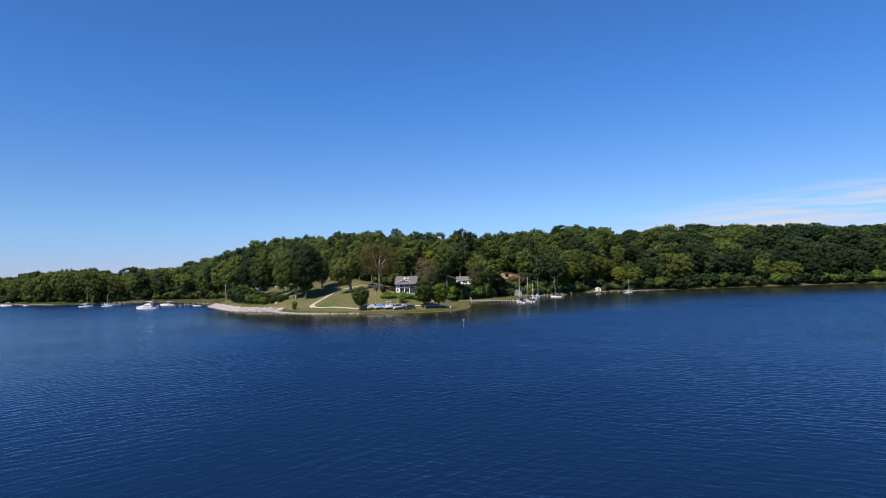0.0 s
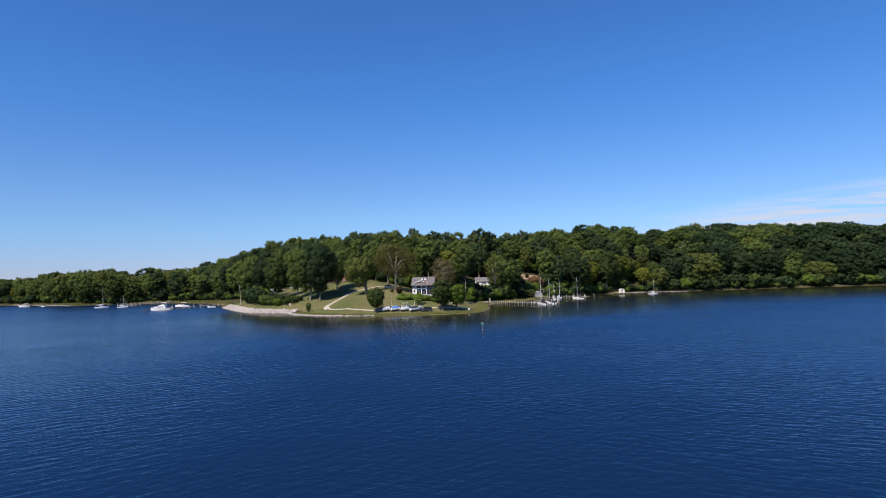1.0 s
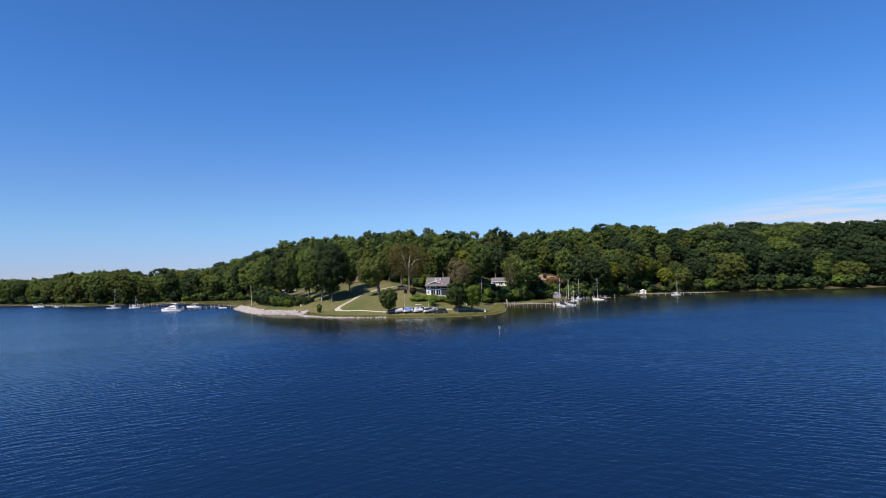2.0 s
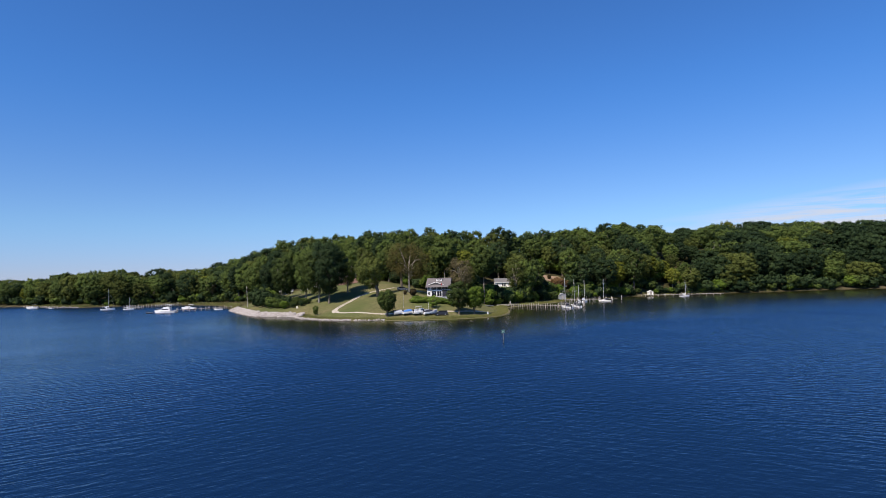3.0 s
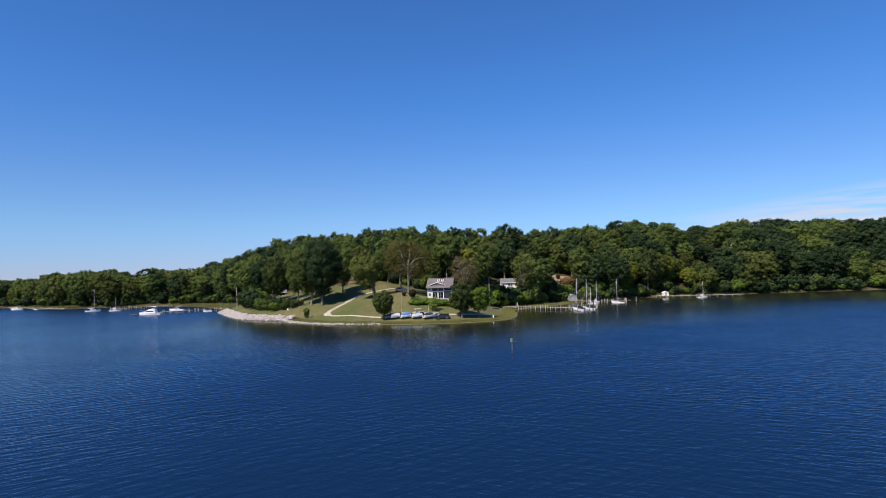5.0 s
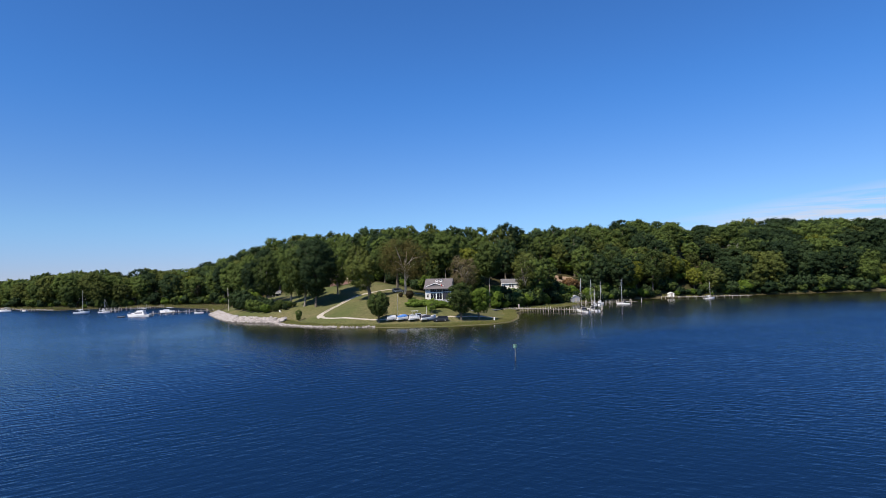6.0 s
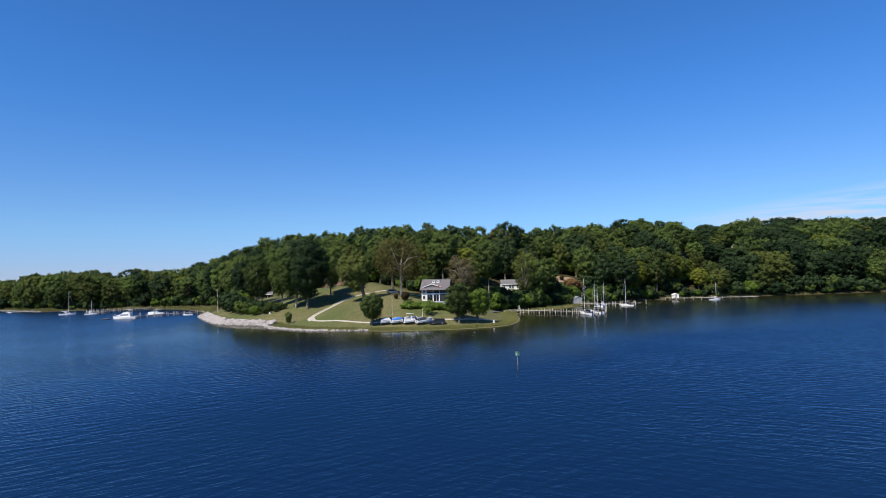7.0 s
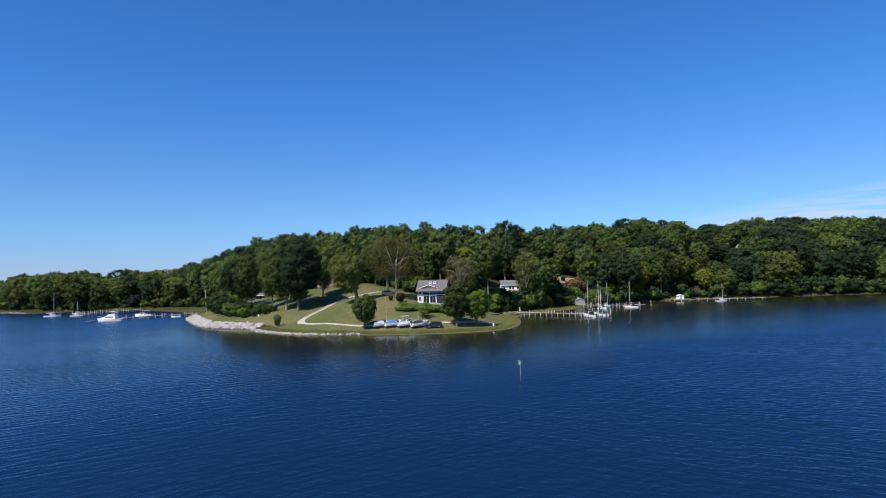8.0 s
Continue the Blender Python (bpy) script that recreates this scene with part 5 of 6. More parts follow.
# ---------------------------------------------------------------- boats
def hull_rings(L, beam, free, draft=0.35, flare=1.02, n=11):
    """Stations from the stern to the bow; each a ring from sheer to keel to sheer."""
    rings = []
    for i in range(n):
        t = i / (n - 1)
        b = beam / 2 * (0.86 + 0.14 * math.sin(math.pi * min(t / 0.45, 1) / 2)) * (1 - max(0, (t - 0.45) / 0.55) ** 2.2)
        b = max(b, 0.02)
        sheer = free * (0.88 + 0.42 * t ** 2)
        keel = -draft * (1 - max(0, (t - 0.6) / 0.4) ** 2)
        x = -L / 2 + L * t
        over = 0.10 * L * max(0, (t - 0.75) / 0.25) ** 2 * 0.5
        rings.append([(x + over, b * flare, sheer), (x + over * 0.6, b, sheer * 0.45), (x, b * 0.86, keel * 0.55), (x, 0, keel), (x, -b * 0.86, keel * 0.55), (x + over * 0.6, -b, sheer * 0.45), (x + over, -b * flare, sheer)])
    return rings


def deck_geo(rings, drop=0.06):
    g = Geo()
    g.loft([[(r[0][0], r[0][1] * 0.97, r[0][2] - drop), (r[0][0], 0, r[0][2] - drop + 0.05), (r[-1][0], r[-1][1] * 0.97, r[-1][2] - drop)] for r in rings], closed=False, caps=False)
    return g


def cabin_geo(x0, x1, w0, w1, z0, z1, rake=0.4, tumble=0.85):
    """A cabin block with raked ends and sides that lean in."""
    return Geo().loft([[(x0, -w0 / 2, z0), (x1, -w1 / 2, z0), (x1, w1 / 2, z0), (x0, w0 / 2, z0)],
                       [(x0 + rake * 0.3, -w0 / 2 * tumble, z1), (x1 - rake, -w1 / 2 * tumble, z1), (x1 - rake, w1 / 2 * tumble, z1), (x0 + rake * 0.3, w0 / 2 * tumble, z1)]])


def sailing_boat(label, x, y, turn, L=9.0, mast=12.0, cover=GREY_HULL, hull=GELCOAT):
    top = thing("sailing_boat", label, "sailboat", pose(x, y, 0, 0, 0, turn), "moored sailing boats")
    rings = hull_rings(L, L * 0.32, L * 0.115, 0.4)
    hb = part("hull", Geo().loft(rings), hull, top, smooth=False)
    part("boot_stripe", Geo().loft([[(r[1][0], r[1][1] * 1.03 + 0.005, r[1][2] * 0.55), (r[1][0], r[1][1] * 1.03 + 0.005, r[1][2] * 0.3), (r[5][0], r[5][1] * 1.03 - 0.005, r[1][2] * 0.3), (r[5][0], r[5][1] * 1.03 - 0.005, r[1][2] * 0.55)] for r in rings[:-1]]), cover, hb)
    part("deck", deck_geo(rings), GELCOAT, top)
    f = L * 0.115
    cabin = part("cabin", cabin_geo(-0.08 * L, 0.24 * L, L * 0.2, L * 0.13, f, f + 0.05 * L, 0.5), GELCOAT, top)
    for s in (-1, 1):
        part("window", Geo().box(-0.03 * L, 0.14 * L, s * L * 0.087 - 0.03, s * L * 0.087 + 0.03, f + 0.018 * L, f + 0.036 * L), GLASS, cabin)
    part("cockpit", Geo().box(-0.42 * L, -0.1 * L, -0.09 * L, 0.09 * L, f * 0.9, f + 0.02), DARK_CANVAS, top)
    part("dodger", cabin_geo(-0.16 * L, -0.02 * L, L * 0.2, L * 0.19, f + 0.03 * L, f + 0.115 * L, 0.35, 0.8), cover, top)
    mx = 0.09 * L
    pole = part("mast", Geo().tube([(mx, 0, f), (mx, 0, mast * 0.7), (mx - 0.05, 0, mast)], [0.075, 0.07, 0.05], 7), ALU, top)
    part("spreader", Geo().rod((mx, -0.09 * L, mast * 0.55), (mx, 0.09 * L, mast * 0.55), 0.035), ALU, pole)
    boom = part("boom", Geo().rod((mx, 0, f + 0.13 * L), (-0.38 * L, 0, f + 0.12 * L), 0.06), ALU, top)
    part("sail_cover", Geo().tube([(mx - 0.1, 0, f + 0.16 * L), (-0.1 * L, 0, f + 0.15 * L), (-0.36 * L, 0, f + 0.135 * L)], [0.22, 0.18, 0.10], 8), cover, boom)
    for name, a in (("forestay", (0.5 * L, 0, f * 1.25)), ("backstay", (-0.49 * L, 0, f))):
        part(name, Geo().rod(a, (mx, 0, mast * 0.97), 0.006 if name == "backstay" else 0.012, None, 4), ALU if name == "backstay" else WHITE, pole)
    for s in (-1, 1):
        part("shroud", Geo().tube([(mx, s * 0.15 * L, f), (mx, s * 0.09 * L, mast * 0.55), (mx, 0, mast * 0.95)], [0.006] * 3, 4), STEEL, pole)
    part("pulpit", Geo().tube([(0.36 * L, 0.08 * L, f * 1.2), (0.37 * L, 0.08 * L, f * 1.2 + 0.6), (0.5 * L, 0, f * 1.3 + 0.6), (0.37 * L, -0.08 * L, f * 1.2 + 0.6), (0.36 * L, -0.08 * L, f * 1.2)], [0.025] * 5, 5), STEEL, top)
    part("outboard_motor", Geo().box(-0.53 * L, -0.50 * L, -0.12, 0.12, 0.0, f + 0.3).box(-0.545 * L, -0.49 * L, -0.17, 0.17, f + 0.05, f + 0.5), DARK_CANVAS, top)
    return top


def motor_yacht(x, y, turn):
    L = 13.0
    top = thing("motor_yacht", "white flybridge motor yacht moored at the pier", "yacht", pose(x, y, 0, 0, 0, turn))
    top.scale = (0.80, 0.80, 0.84)
    rings = hull_rings(L, 4.2, 1.35, 0.5, 1.04)
    hb = part("hull", Geo().loft(rings), GELCOAT, top, "glossy white hull")
    part("rub_rail", Geo().loft([[(r[0][0], r[0][1] + 0.04, r[0][2] - 0.1), (r[0][0], r[0][1] + 0.04, r[0][2] - 0.22), (r[6][0], r[6][1] - 0.04, r[6][2] - 0.22), (r[6][0], r[6][1] - 0.04, r[6][2] - 0.1)] for r in rings]), DARK_CANVAS, hb)
    part("deck", deck_geo(rings), GELCOAT, top)
    saloon = part("saloon", cabin_geo(-3.6, 3.4, 3.4, 2.4, 1.25, 2.75, 1.6, 0.88), GELCOAT, top)
    part("window", cabin_geo(-2.6, 2.35, 3.30, 2.75, 1.85, 2.4, 0.7, 0.93), GLASS, saloon, "dark wraparound windows")
    part("foredeck_trunk", cabin_geo(2.6, 5.2, 2.2, 1.0, 1.45, 1.95, 0.8, 0.85), GELCOAT, top)
    bridge = part("flybridge", cabin_geo(-3.2, 1.2, 3.0, 2.5, 2.75, 3.45, 0.5, 1.02), GELCOAT, top, "white flybridge coaming")
    part("windscreen", cabin_geo(0.3, 1.1, 2.4, 2.2, 3.45, 3.85, 0.3, 0.9), GLASS, bridge)
    part("seat", Geo().box(-1.6, -0.9, -0.9, 0.9, 3.0, 3.75), WHITE, bridge)
    arch = part("radar_arch", Geo().tube([(-3.0, -1.5, 2.7), (-3.3, -1.4, 4.4), (-3.3, 1.4, 4.4), (-3.0, 1.5, 2.7)], [0.13] * 4, 6), WHITE, top)
    part("bimini_top", Geo().loft([[(-3.1, -1.35, 4.55), (-1.6, -1.4, 4.72), (0.2, -1.3, 4.6)], [(-3.1, 0, 4.7), (-1.6, 0, 4.88), (0.2, 0, 4.75)], [(-3.1, 1.35, 4.55), (-1.6, 1.4, 4.72), (0.2, 1.3, 4.6)]], closed=False, caps=False), WHITE, arch, "white canvas bimini")
    for s in (-1.2, 1.2):
        part("aerial", Geo().rod((-3.3, s, 4.4), (-3.7, s, 7.6), 0.03, 0.015, 4), WHITE, arch)
    part("radar_dome", Geo().tube([(-3.3, 0, 4.45), (-3.3, 0, 4.75)], [0.32, 0.28], 10), WHITE, arch)
    rail = Geo().tube([(1.5, 1.75, 2.1), (4.0, 1.5, 2.4), (6.7, 0, 2.6), (4.0, -1.5, 2.4), (1.5, -1.75, 2.1)], [0.03] * 5, 5)
    for a, b in ((1.5, 1.75), (4.0, 1.5), (4.0, -1.5), (1.5, -1.75)):
        rail.rod((a, b, 1.3), (a, b, 2.1 + 0.12 * (a - 1.5)), 0.025, None, 5)
    part("bow_rail", rail, STEEL, top)
    part("swim_platform", Geo().box(-7.4, -6.45, -1.6, 1.6, 0.25, 0.37), TIMBER, top)
    part("transom_door", Geo().box(-6.56, -6.5, -0.4, 0.4, 0.35, 1.1), GREY_HULL, top)


def open_boat(label, at, L=6.0, hull=GELCOAT, cover=None, top_style="", name="motor_boat", trailer=False, group=""):
    top = thing(name, label, "boat", at, group)
    lift = 0.62 if trailer else 0.0
    tilt = 0.06 if trailer else 0.0
    rings = [[(px, py, pz + lift + tilt * px) for px, py, pz in r] for r in hull_rings(L, L * 0.38, L * 0.15, 0.25, 0.93 if trailer else 1.02, 9)]
    part("hull", Geo().loft(rings), hull, top)
    f = L * 0.15 + lift
    part("deck", deck_geo(rings, 0.04), GELCOAT, top)
    part("cockpit", Geo().box(-0.42 * L, 0.08 * L, -0.12 * L, 0.12 * L, f - 0.35, f + 0.02), DARK_CANVAS if cover is DARK_CANVAS else GREY_HULL, top)
    if trailer:
        part("hull_stripe", Geo().loft([[(r[0][0], r[0][1] * 1.015 + 0.004, r[0][2] - 0.08), (r[0][0], r[0][1] * 1.012 + 0.004, r[0][2] - 0.17), (r[6][0], r[6][1] * 1.012 - 0.004, r[6][2] - 0.17), (r[6][0], r[6][1] * 1.015 - 0.004, r[6][2] - 0.08)] for r in rings[:-1]], caps=False), cover or DARK_CANVAS, top, "coloured stripe under the gunwale")
    if top_style == "cover":
        part("canvas_cover", Geo().loft([[(px, py, f + dz + tilt * px) for py, dz in ((-w, -0.12), (-w * 0.8, h * 0.45), (-w * 0.35, h * 0.9), (0, h), (w * 0.35, h * 0.9), (w * 0.8, h * 0.45), (w, -0.12))]
                                         for px, w, h in ((-0.49 * L, 0.165 * L, 0.12), (-0.36 * L, 0.185 * L, 0.34), (-0.16 * L, 0.192 * L, 0.56), (0.0, 0.19 * L, 0.52), (0.10 * L, 0.175 * L, 0.26), (0.18 * L, 0.155 * L, 0.10))], closed=False), cover, top, "stretched canvas boat cover")
        part("bow_rail", Geo().tube([(0.22 * L, 0.13 * L, f + 0.1), (0.3 * L, 0.12 * L, f + 0.42), (0.50 * L, 0.0, f + 0.52), (0.3 * L, -0.12 * L, f + 0.42), (0.22 * L, -0.13 * L, f + 0.1)], [0.022] * 5, 5), STEEL, top)
    elif top_style == "bimini":
        b = part("canvas_top", Geo().loft([[(px, -0.17 * L, f + 1.15 + dz), (px, 0, f + 1.3 + dz), (px, 0.17 * L, f + 1.15 + dz)] for px, dz in ((-0.36 * L, 0.0), (-0.15 * L, 0.1), (0.1 * L, 0.0), (0.2 * L, -0.45))], closed=False, caps=False), cover, top, "canvas top")
        for s in (-1, 1):
            for px in (-0.34 * L, 0.08 * L):
                part("top_frame", Geo().rod((px + 0.2, s * 0.17 * L, f), (px, s * 0.17 * L, f + 1.15), 0.025, None, 5), STEEL, b)
        part("windscreen", cabin_geo(0.1 * L, 0.25 * L, 0.3 * L, 0.22 * L, f, f + 0.4, 0.4, 0.85), GLASS, top)
    elif top_style == "cabin":
        c = part("cabin", cabin_geo(-0.12 * L, 0.34 * L, 0.3 * L, 0.16 * L, f, f + 0.75, 0.9, 0.85), GELCOAT, top)
        part("window", cabin_geo(-0.06 * L, 0.25 * L, 0.297 * L, 0.22 * L, f + 0.3, f + 0.6, 0.45, 0.93), GLASS, c)
        h = part("hardtop", Geo().box(-0.32 * L, 0.04 * L, -0.15 * L, 0.15 * L, f + 1.55, f + 1.65), GELCOAT, top, "white hardtop on posts")
        for s in (-1, 1):
            for px in (-0.3 * L, 0.0):
                part("hardtop_post", Geo().rod((px, s * 0.14 * L, f), (px, s * 0.14 * L, f + 1.55), 0.03, None, 5), STEEL, h)
    else:
        part("windscreen", cabin_geo(0.0, 0.14 * L, 0.28 * L, 0.22 * L, f, f + 0.38, 0.35, 0.85), GLASS, top)
    part("outboard_motor", Geo().box(-0.53 * L, -0.49 * L, -0.1, 0.1, lift - 0.1, f + 0.1).loft([[(-0.57 * L, -0.18, f), (-0.47 * L, -0.18, f), (-0.47 * L, 0.18, f), (-0.57 * L, 0.18, f)], [(-0.56 * L, -0.14, f + 0.5), (-0.48 * L, -0.14, f + 0.45), (-0.48 * L, 0.14, f + 0.45), (-0.56 * L, 0.14, f + 0.5)]]), DARK_CANVAS, top)
    if trailer:
        tr = part("trailer", Geo().box(-0.45 * L, 0.45 * L, -0.75, -0.65, 0.36, 0.46).box(-0.45 * L, 0.45 * L, 0.65, 0.75, 0.36, 0.46).rod((0.44 * L, -0.7, 0.48), (0.68 * L, 0, 0.48), 0.06).rod((0.44 * L, 0.7, 0.48), (0.68 * L, 0, 0.48), 0.06).box(-0.12 * L, -0.1 * L, -1.0, 1.0, 0.3, 0.42).rod((0.64 * L, 0, 0.0), (0.64 * L, 0, 0.55), 0.05), STEEL, top, "galvanised trailer frame")
        for s in (-1, 1):
            part("wheel", Geo().tube([(-0.11 * L, s * 0.95, 0.31), (-0.11 * L, s * 1.13, 0.31)], [0.31, 0.31], 14), RUBBER, tr)
            part("bunk", Geo().box(-0.4 * L, 0.3 * L, s * 0.5 - 0.08, s * 0.5 + 0.08, 0.40, lift - 0.1 + 0.02), TIMBER, tr)
    return top


def on_ground(x, y, turn, lift=0.0):
    return pose(x, y, ground_z(x, y) + lift, 0, 0, turn)


open_boat("grey motor boat under a grey cover on a trailer", on_ground(-28.7, 243.6, 24), 5.2, GREY_HULL, GREY_HULL, "cover", trailer=True, group="trailer boats")
open_boat("white motor boat with a bright blue canvas cover on a trailer", on_ground(-25.2, 243.4, 30), 5.6, GELCOAT, BLUE_CANVAS, "cover", trailer=True, group="trailer boats")
open_boat("white cabin boat with a hardtop on a trailer", on_ground(-21.4, 243.4, 27), 5.6, GELCOAT, None, "cabin", trailer=True, group="trailer boats")
open_boat("white motor boat with a dark canvas cover on a trailer", on_ground(-17.8, 243.2, 32), 5.3, GELCOAT, DARK_CANVAS, "cover", trailer=True, group="trailer boats")


def car(label, at, paint, L=4.7):
    top = thing("car", label, "car", at)
    side = [(-L / 2, 0.45), (-L / 2 + 0.05, 1.0), (-L / 2 + 0.25, 1.66), (0.1, 1.72), (0.55, 1.66), (1.15, 1.12), (L / 2 - 0.25, 0.98), (L / 2, 0.75), (L / 2, 0.42), (L / 2 - 0.3, 0.28), (-L / 2 + 0.3, 0.28)]

    def ring(s, w):
        return [(px, s * (w - (0.16 if pz > 1.2 else 0.0)), pz) for px, pz in side]

    part("body", Geo().loft([ring(-1, 0.82), ring(-1, 0.92), ring(1, 0.92), ring(1, 0.82)]), paint, top)
    for s in (-1, 1):
        part("side_window", Geo().loft([[(px, s * 0.79, pz) for px, pz in ((-1.9, 1.12), (-1.85, 1.52), (0.35, 1.56), (0.85, 1.12))], [(px, s * 0.80, pz) for px, pz in ((-1.9, 1.12), (-1.85, 1.52), (0.35, 1.56), (0.85, 1.12))]]), GLASS, top)
        part("headlight", Geo().box(L / 2 - 0.12, L / 2 + 0.01, s * 0.7 - 0.16, s * 0.7 + 0.16, 0.72, 0.86), GLASS, top)
        for px in (-1.4, 1.4):
            w = part("wheel", Geo().tube([(px, s * 0.72, 0.34), (px, s * 0.94, 0.34)], [0.34, 0.34], 16), RUBBER, top, "black tyre")
            part("rim", Geo().tube([(px, s * 0.90, 0.34), (px, s * 0.95, 0.34)], [0.2, 0.19], 12), STEEL, w)
    part("windscreen", Geo().loft([[(0.62, -0.66, 1.62), (0.62, 0.66, 1.62), (1.12, 0.72, 1.15), (1.12, -0.72, 1.15)], [(0.66, -0.66, 1.63), (0.66, 0.66, 1.63), (1.16, 0.72, 1.16), (1.16, -0.72, 1.16)]]), GLASS, top)
    part("bumper", Geo().box(L / 2 - 0.05, L / 2 + 0.06, -0.8, 0.8, 0.4, 0.6), RUBBER, top)


car("black sport utility vehicle parked by the trailer boats", on_ground(-13.9, 242.9, 195), CAR_BLACK)
car("white car parked behind the oaks", on_ground(-97.5, 350.5, 170), GELCOAT)
car("white car parked behind the oaks", on_ground(-89.0, 347.5, 165), GELCOAT)
car("dark grey car parked beneath the sycamore", on_ground(-33.2, 282.0, 20), CAR_GREY)


SLATE = material("dark_rubber", (0.10, 0.105, 0.115), 0.6, (0.06, 0.065, 0.07), 4, 0.6, 0.0)


def dinghy(label, at, L=3.4):
    top = thing("inflatable_dinghy", label, "dinghy", at)
    part("tube", Geo().tube([(-L / 2, -0.62, 0.3), (0.2 * L, -0.62, 0.3), (0.42 * L, -0.3, 0.4), (0.48 * L, 0, 0.45), (0.42 * L, 0.3, 0.4), (0.2 * L, 0.62, 0.3), (-L / 2, 0.62, 0.3)], [0.22, 0.27, 0.26, 0.24, 0.26, 0.27, 0.22], 9), SLATE, top, "dark grey inflated tubes")
    part("floor", Geo().box(-0.45 * L, 0.38 * L, -0.5, 0.5, 0.08, 0.2), DARK_CANVAS, top)
    part("thwart", Geo().box(-0.1, 0.15, -0.5, 0.5, 0.38, 0.42), TIMBER, top)
    part("transom", Geo().box(-0.46 * L, -0.44 * L, -0.5, 0.5, 0.1, 0.6), DARK_TIMBER, top)


dinghy("grey inflatable dinghy drawn up on the grass", on_ground(3.9, 290.0, 215), 3.8)
up = thing("rowing_boat", "white rowing boat turned over on the grass", "boat", on_ground(-3.5, 262.0, 170, 0.0))
part("hull", Geo().loft([[(px, py, 0.62 - pz * 0.9) for px, py, pz in r] for r in hull_rings(3.6, 1.4, 0.5, 0.12, 1.1, 8)]), WHITE, up)
part("keel", Geo().box(-1.7, 1.4, -0.03, 0.03, 0.70, 0.78), TIMBER, up)

sailing_boat("white sailing boat with a tall mast moored off the pier", -218.0, 359.5, 25, 7.4, 12.4, GREY_HULL)
sailing_boat("small white sailing boat moored beside the pier", -205.2, 359.5, 15, 5.6, 7.4, GREY_HULL)
motor_yacht(-159.3, 317.2, 183)
dinghy("grey inflatable dinghy tied to the bow of the yacht", pose(-165.6, 313.6, 0, 0, 0, 12), 3.2)
open_boat("white cabin cruiser with a hardtop at the pier", pose(-161.5, 345.5, 0, 0, 0, 186), 7.6, GELCOAT, None, "cabin")
open_boat("small white skiff tied to the pier", pose(-140.0, 335.5, 0, 0, 0, 200), 4.2, GELCOAT, None, "")
sailing_boat("white sailing boat moored at the pier's end", 37.2, 286.8, 112, 8.6, 13.2, DARK_CANVAS)
sailing_boat("white sailing boat moored at the pier's end", 42.0, 293.0, 108, 8.4, 12.4, DARK_CANVAS)
sailing_boat("white sailing boat with a raked mast beyond the pier", 53.0, 336.0, 60, 7.6, 11.4)
sailing_boat("white ketch beside the far pier", 49.8, 333.5, 70, 6.0, 9.0)
sailing_boat("white sailing boat with a dark cover at the pier", 63.8, 338.0, 150, 6.4, 11.8, DARK_CANVAS)
sailing_boat("small white sailing boat moored off the long pier", 116.6, 376.5, 20, 6.0, 9.0, GREY_HULL)


# ---------------------------------------------------------------- marks, poles and signs
BRIGHT_GREEN = material("reflective_green", (0.30, 0.42, 0.36), 0.5, (0.24, 0.35, 0.30), 4, 0.8, 0.0)


SLATE_PILE = material("weathered_pile", (0.20, 0.21, 0.22), 0.8, (0.12, 0.125, 0.13), 4, 0.6, 0.15)


def daybeacon():
    top = thing("daybeacon", "green square daybeacons on a weathered pile", "channel marker", pose(6.15, 161.8, 0))
    pile = part("pile", Geo().tube([(0, 0, -3), (0, 0, 0), (0.03, 0, 3.0)], [0.10, 0.095, 0.085], 10), SLATE_PILE, top, "grey weathered pile")
    part("tide_band", Geo().tube([(0, 0, -0.3), (0, 0, 0.45), (0.005, 0, 0.8)], [0.103, 0.102, 0.098], 10), DARK_TIMBER, pile, "dark wet band at the waterline")
    for turn in (40, -50):
        m = pose(0.03, 0, 2.62, 0, 0, turn)
        b = part("dayboard", Geo().box(-0.28, 0.28, -0.20, -0.16, -0.30, 0.36, m), GREEN_PAINT, top, "green square board")
        edge = Geo()
        for a, c, d, e in ((-0.28, 0.28, 0.31, 0.36), (-0.28, 0.28, -0.30, -0.25), (-0.28, -0.23, -0.25, 0.31), (0.23, 0.28, -0.25, 0.31)):
            edge.box(a, c, -0.206, -0.2, d, e, m)
        part("reflective_border", edge, BRIGHT_GREEN, b, "pale green reflective border")
        part("marking", Geo().box(-0.05, 0.05, -0.207, -0.2, -0.12, 0.18, m), GREY_HULL, b)
    part("cap", Geo().tube([(0.03, 0, 3.0), (0.03, 0, 3.12)], [0.13, 0.03], 10), DARK_TIMBER, top)


daybeacon()
fp = thing("flagpole", "slender grey flagpole without a flag on the lawn", "flagpole", on_ground(-27.9, 245.4, 0))
part("pole", Geo().tube([(0, 0, -0.3), (0, 0, 4), (0, 0, 7.6)], [0.04, 0.035, 0.025], 8), STEEL, fp)
part("ball", Geo().blob((0, 0, 7.66), (0.08, 0.08, 0.08), np.random.default_rng(1), 0.0), ALU, fp)
part("halyard", Geo().rod((0.1, 0, 1.0), (0.06, 0, 7.5), 0.012, None, 4), WHITE, fp)
gp = thing("garden_pole", "slender pale pole standing beside the young willow", "pole", on_ground(-18.8, 247.5, 0))
part("pole", Geo().tube([(0, 0, -0.3), (0, 0, 1.6), (0.03, 0, 3.3)], [0.06, 0.055, 0.045], 8), ALU, gp)
up = thing("utility_pole", "weathered wooden pole behind the stone bank", "pole", on_ground(-115.8, 315.0, 0))
part("pole", Geo().tube([(0, 0, -0.5), (-0.1, 0, 5), (-0.35, 0, 10.3)], [0.17, 0.15, 0.11], 9), TIMBER, up)
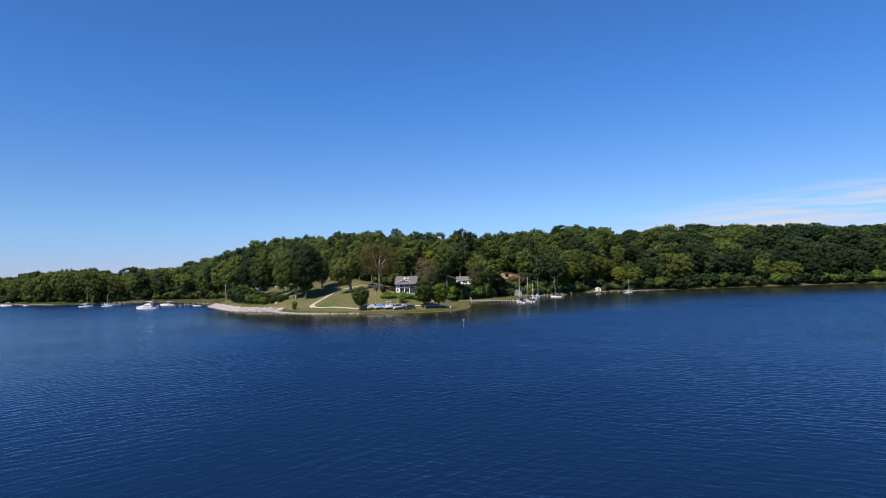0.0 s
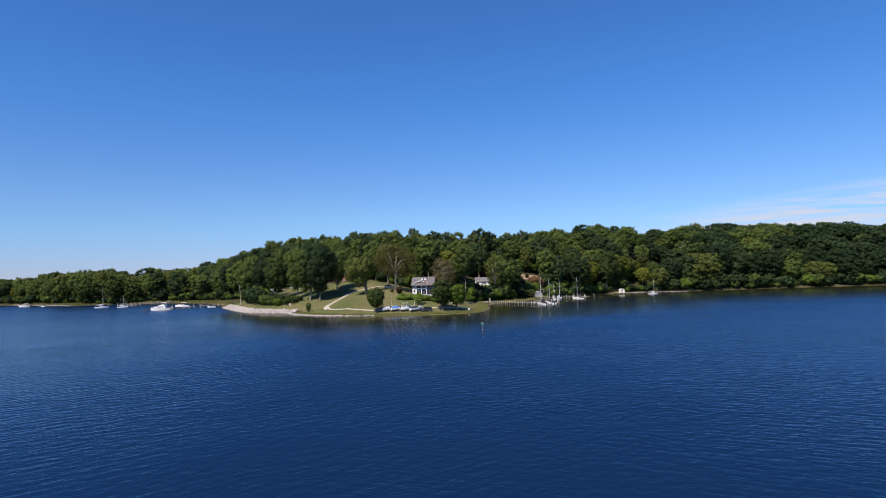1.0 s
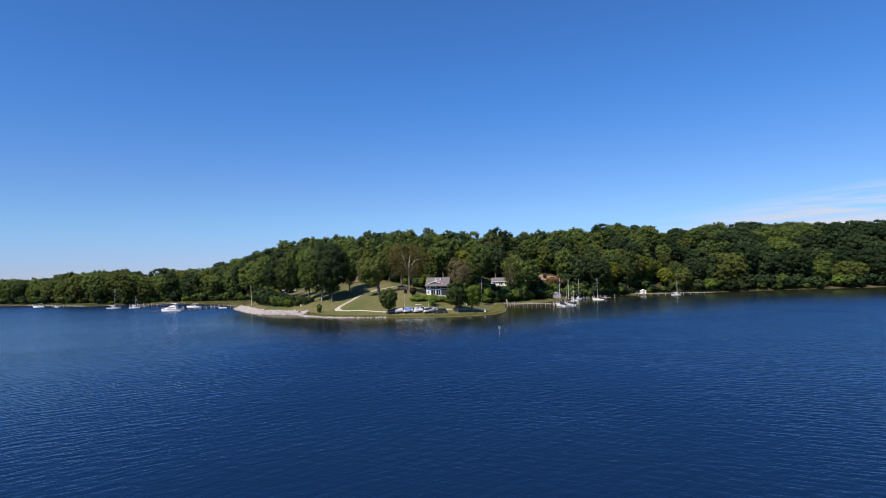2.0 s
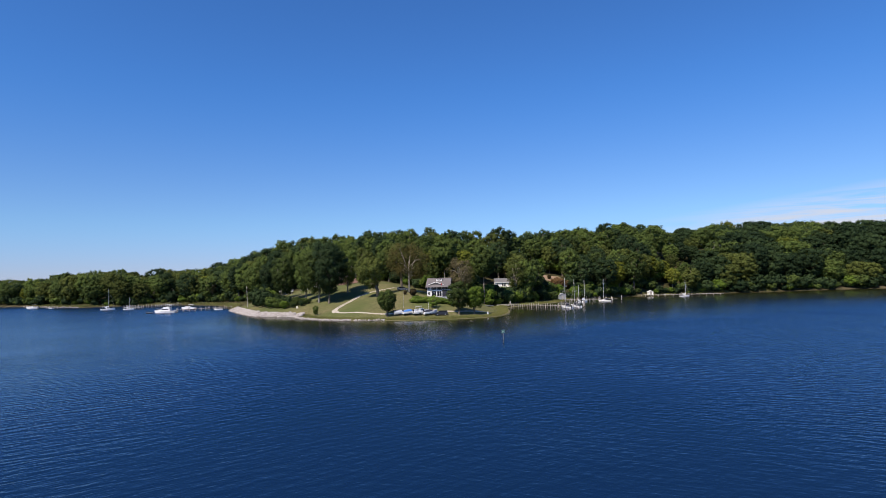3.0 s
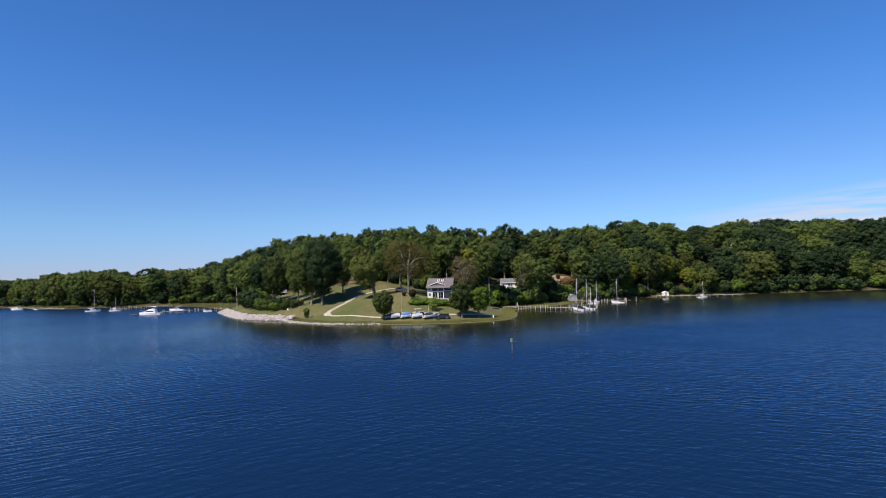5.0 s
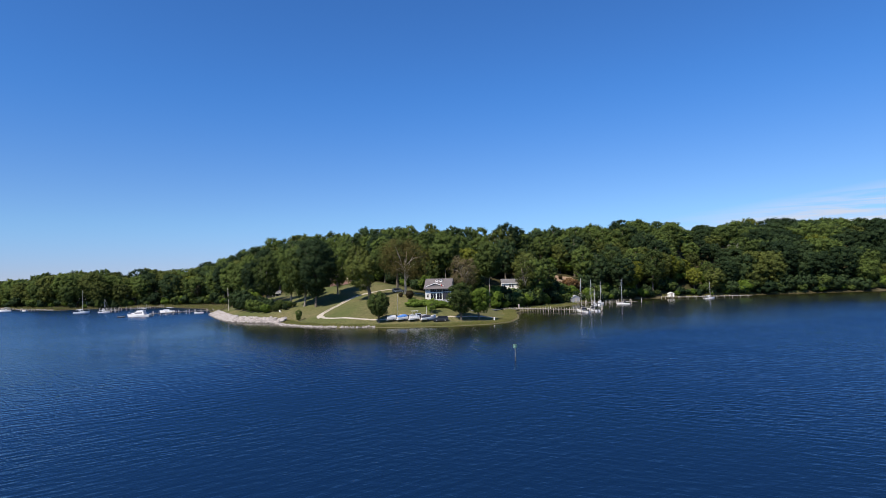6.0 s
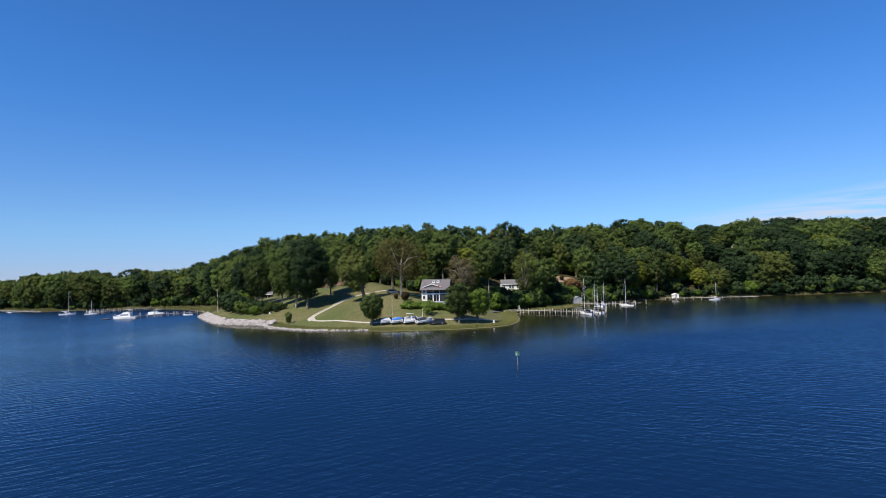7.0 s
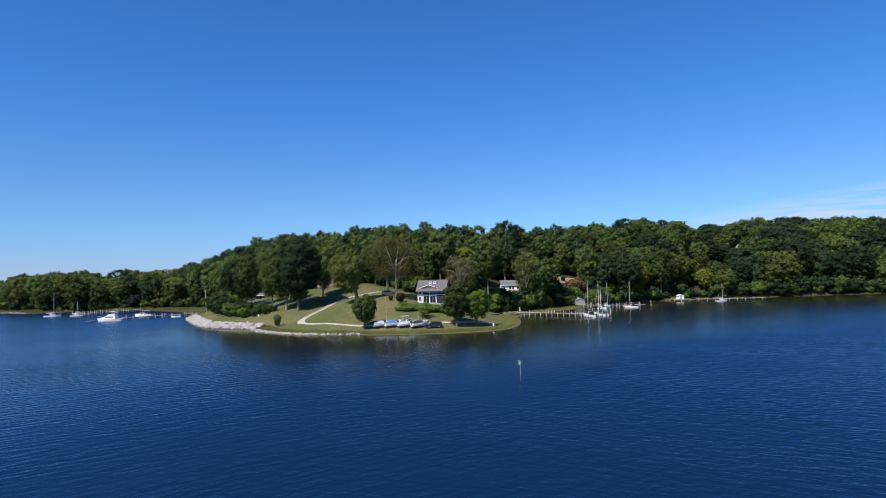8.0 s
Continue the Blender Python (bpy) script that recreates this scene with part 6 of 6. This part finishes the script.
part("crossarm", Geo().box(-0.75, 0.05, -0.06, 0.06, 9.6, 9.72), TIMBER, up)
sg = thing("notice_board", "small white notice board on a post by the water", "sign", on_ground(3.1, 244.7, 0))
part("post", Geo().box(-0.05, 0.05, -0.05, 0.05, -0.3, 1.1), TIMBER, sg)
part("board", Geo().box(-0.22, 0.22, -0.08, -0.05, 0.55, 1.45), WHITE, sg, "plain white board")
st = thing("stone_pillar", "pale tapered stone pillar beside the landing", "pillar", on_ground(14.0, 307.2, 0))
part("shaft", Geo().tube([(0, 0, -0.2), (0, 0, 0.3), (0, 0, 1.6), (0, 0, 2.2), (0, 0, 2.4)], [0.55, 0.48, 0.34, 0.26, 0.08], 8), STONE, st)
part("plinth", Geo().box(-0.6, 0.6, -0.6, 0.6, -0.3, 0.12), STONE, st)
ch = thing("garden_chair", "white garden chair on the bank above the stones", "chair", on_ground(-78.2, 277.0, 160))
part("seat", Geo().box(-0.3, 0.3, -0.3, 0.3, 0.38, 0.44), WHITE, ch)
part("backrest", Geo().box(-0.3, 0.3, 0.26, 0.32, 0.44, 1.0), WHITE, ch)
for px in (-0.27, 0.27):
    for py in (-0.27, 0.27):
        part("leg", Geo().box(px - 0.03, px + 0.03, py - 0.03, py + 0.03, -0.05, 0.38), WHITE, ch)


def mooring_pile(x, y, tall):
    top = thing("mooring_pile", "weathered mooring pile standing in the water", "pile", pose(x, y, 0, 1.5 * math.sin(x), 1.5 * math.cos(y)), "mooring piles")
    part("pile", Geo().tube([(0, 0, -2.5), (0, 0, 0), (0, 0, tall)], [0.16, 0.155, 0.13], 9).tube([(0, 0, tall), (0, 0, tall + 0.1)], [0.14, 0.03], 9), TIMBER, top)
    part("tide_band", Geo().tube([(0, 0, -0.3), (0, 0, 0.5)], [0.165, 0.16], 9), DARK_TIMBER, top)


for x, y, tall in [(33.6, 284.5, 2.3), (36.2, 282.6, 2.2), (39.6, 283.2, 2.6), (41.8, 287.2, 2.4), (44.9, 289.5, 2.9), (46.4, 295.6, 2.5), (40.2, 297.4, 2.6), (38.2, 292.0, 2.5), (49, 331.5, 2.2), (56.5, 333.5, 2.5), (60.2, 335.2, 2.2), (67.0, 336.5, 2.6), (73.0, 341.0, 2.8)]:
    mooring_pile(x, y, tall)

pier("low dark timber pier off the marsh", [(-288, 408.5), (-287, 401), (-270, 393.5)], 1.5, 0.8, 6, 0.5, 3.0)
open_boat("white cabin motor boat moored off the marsh", pose(-296.3, 399.5, 0, 0, 0, 200), 6.4, GELCOAT, None, "cabin")
open_boat("small white open boat tied beside the marsh pier", pose(-281.0, 396.0, 0, 0, 0, 160), 4.2, GELCOAT, None, "")
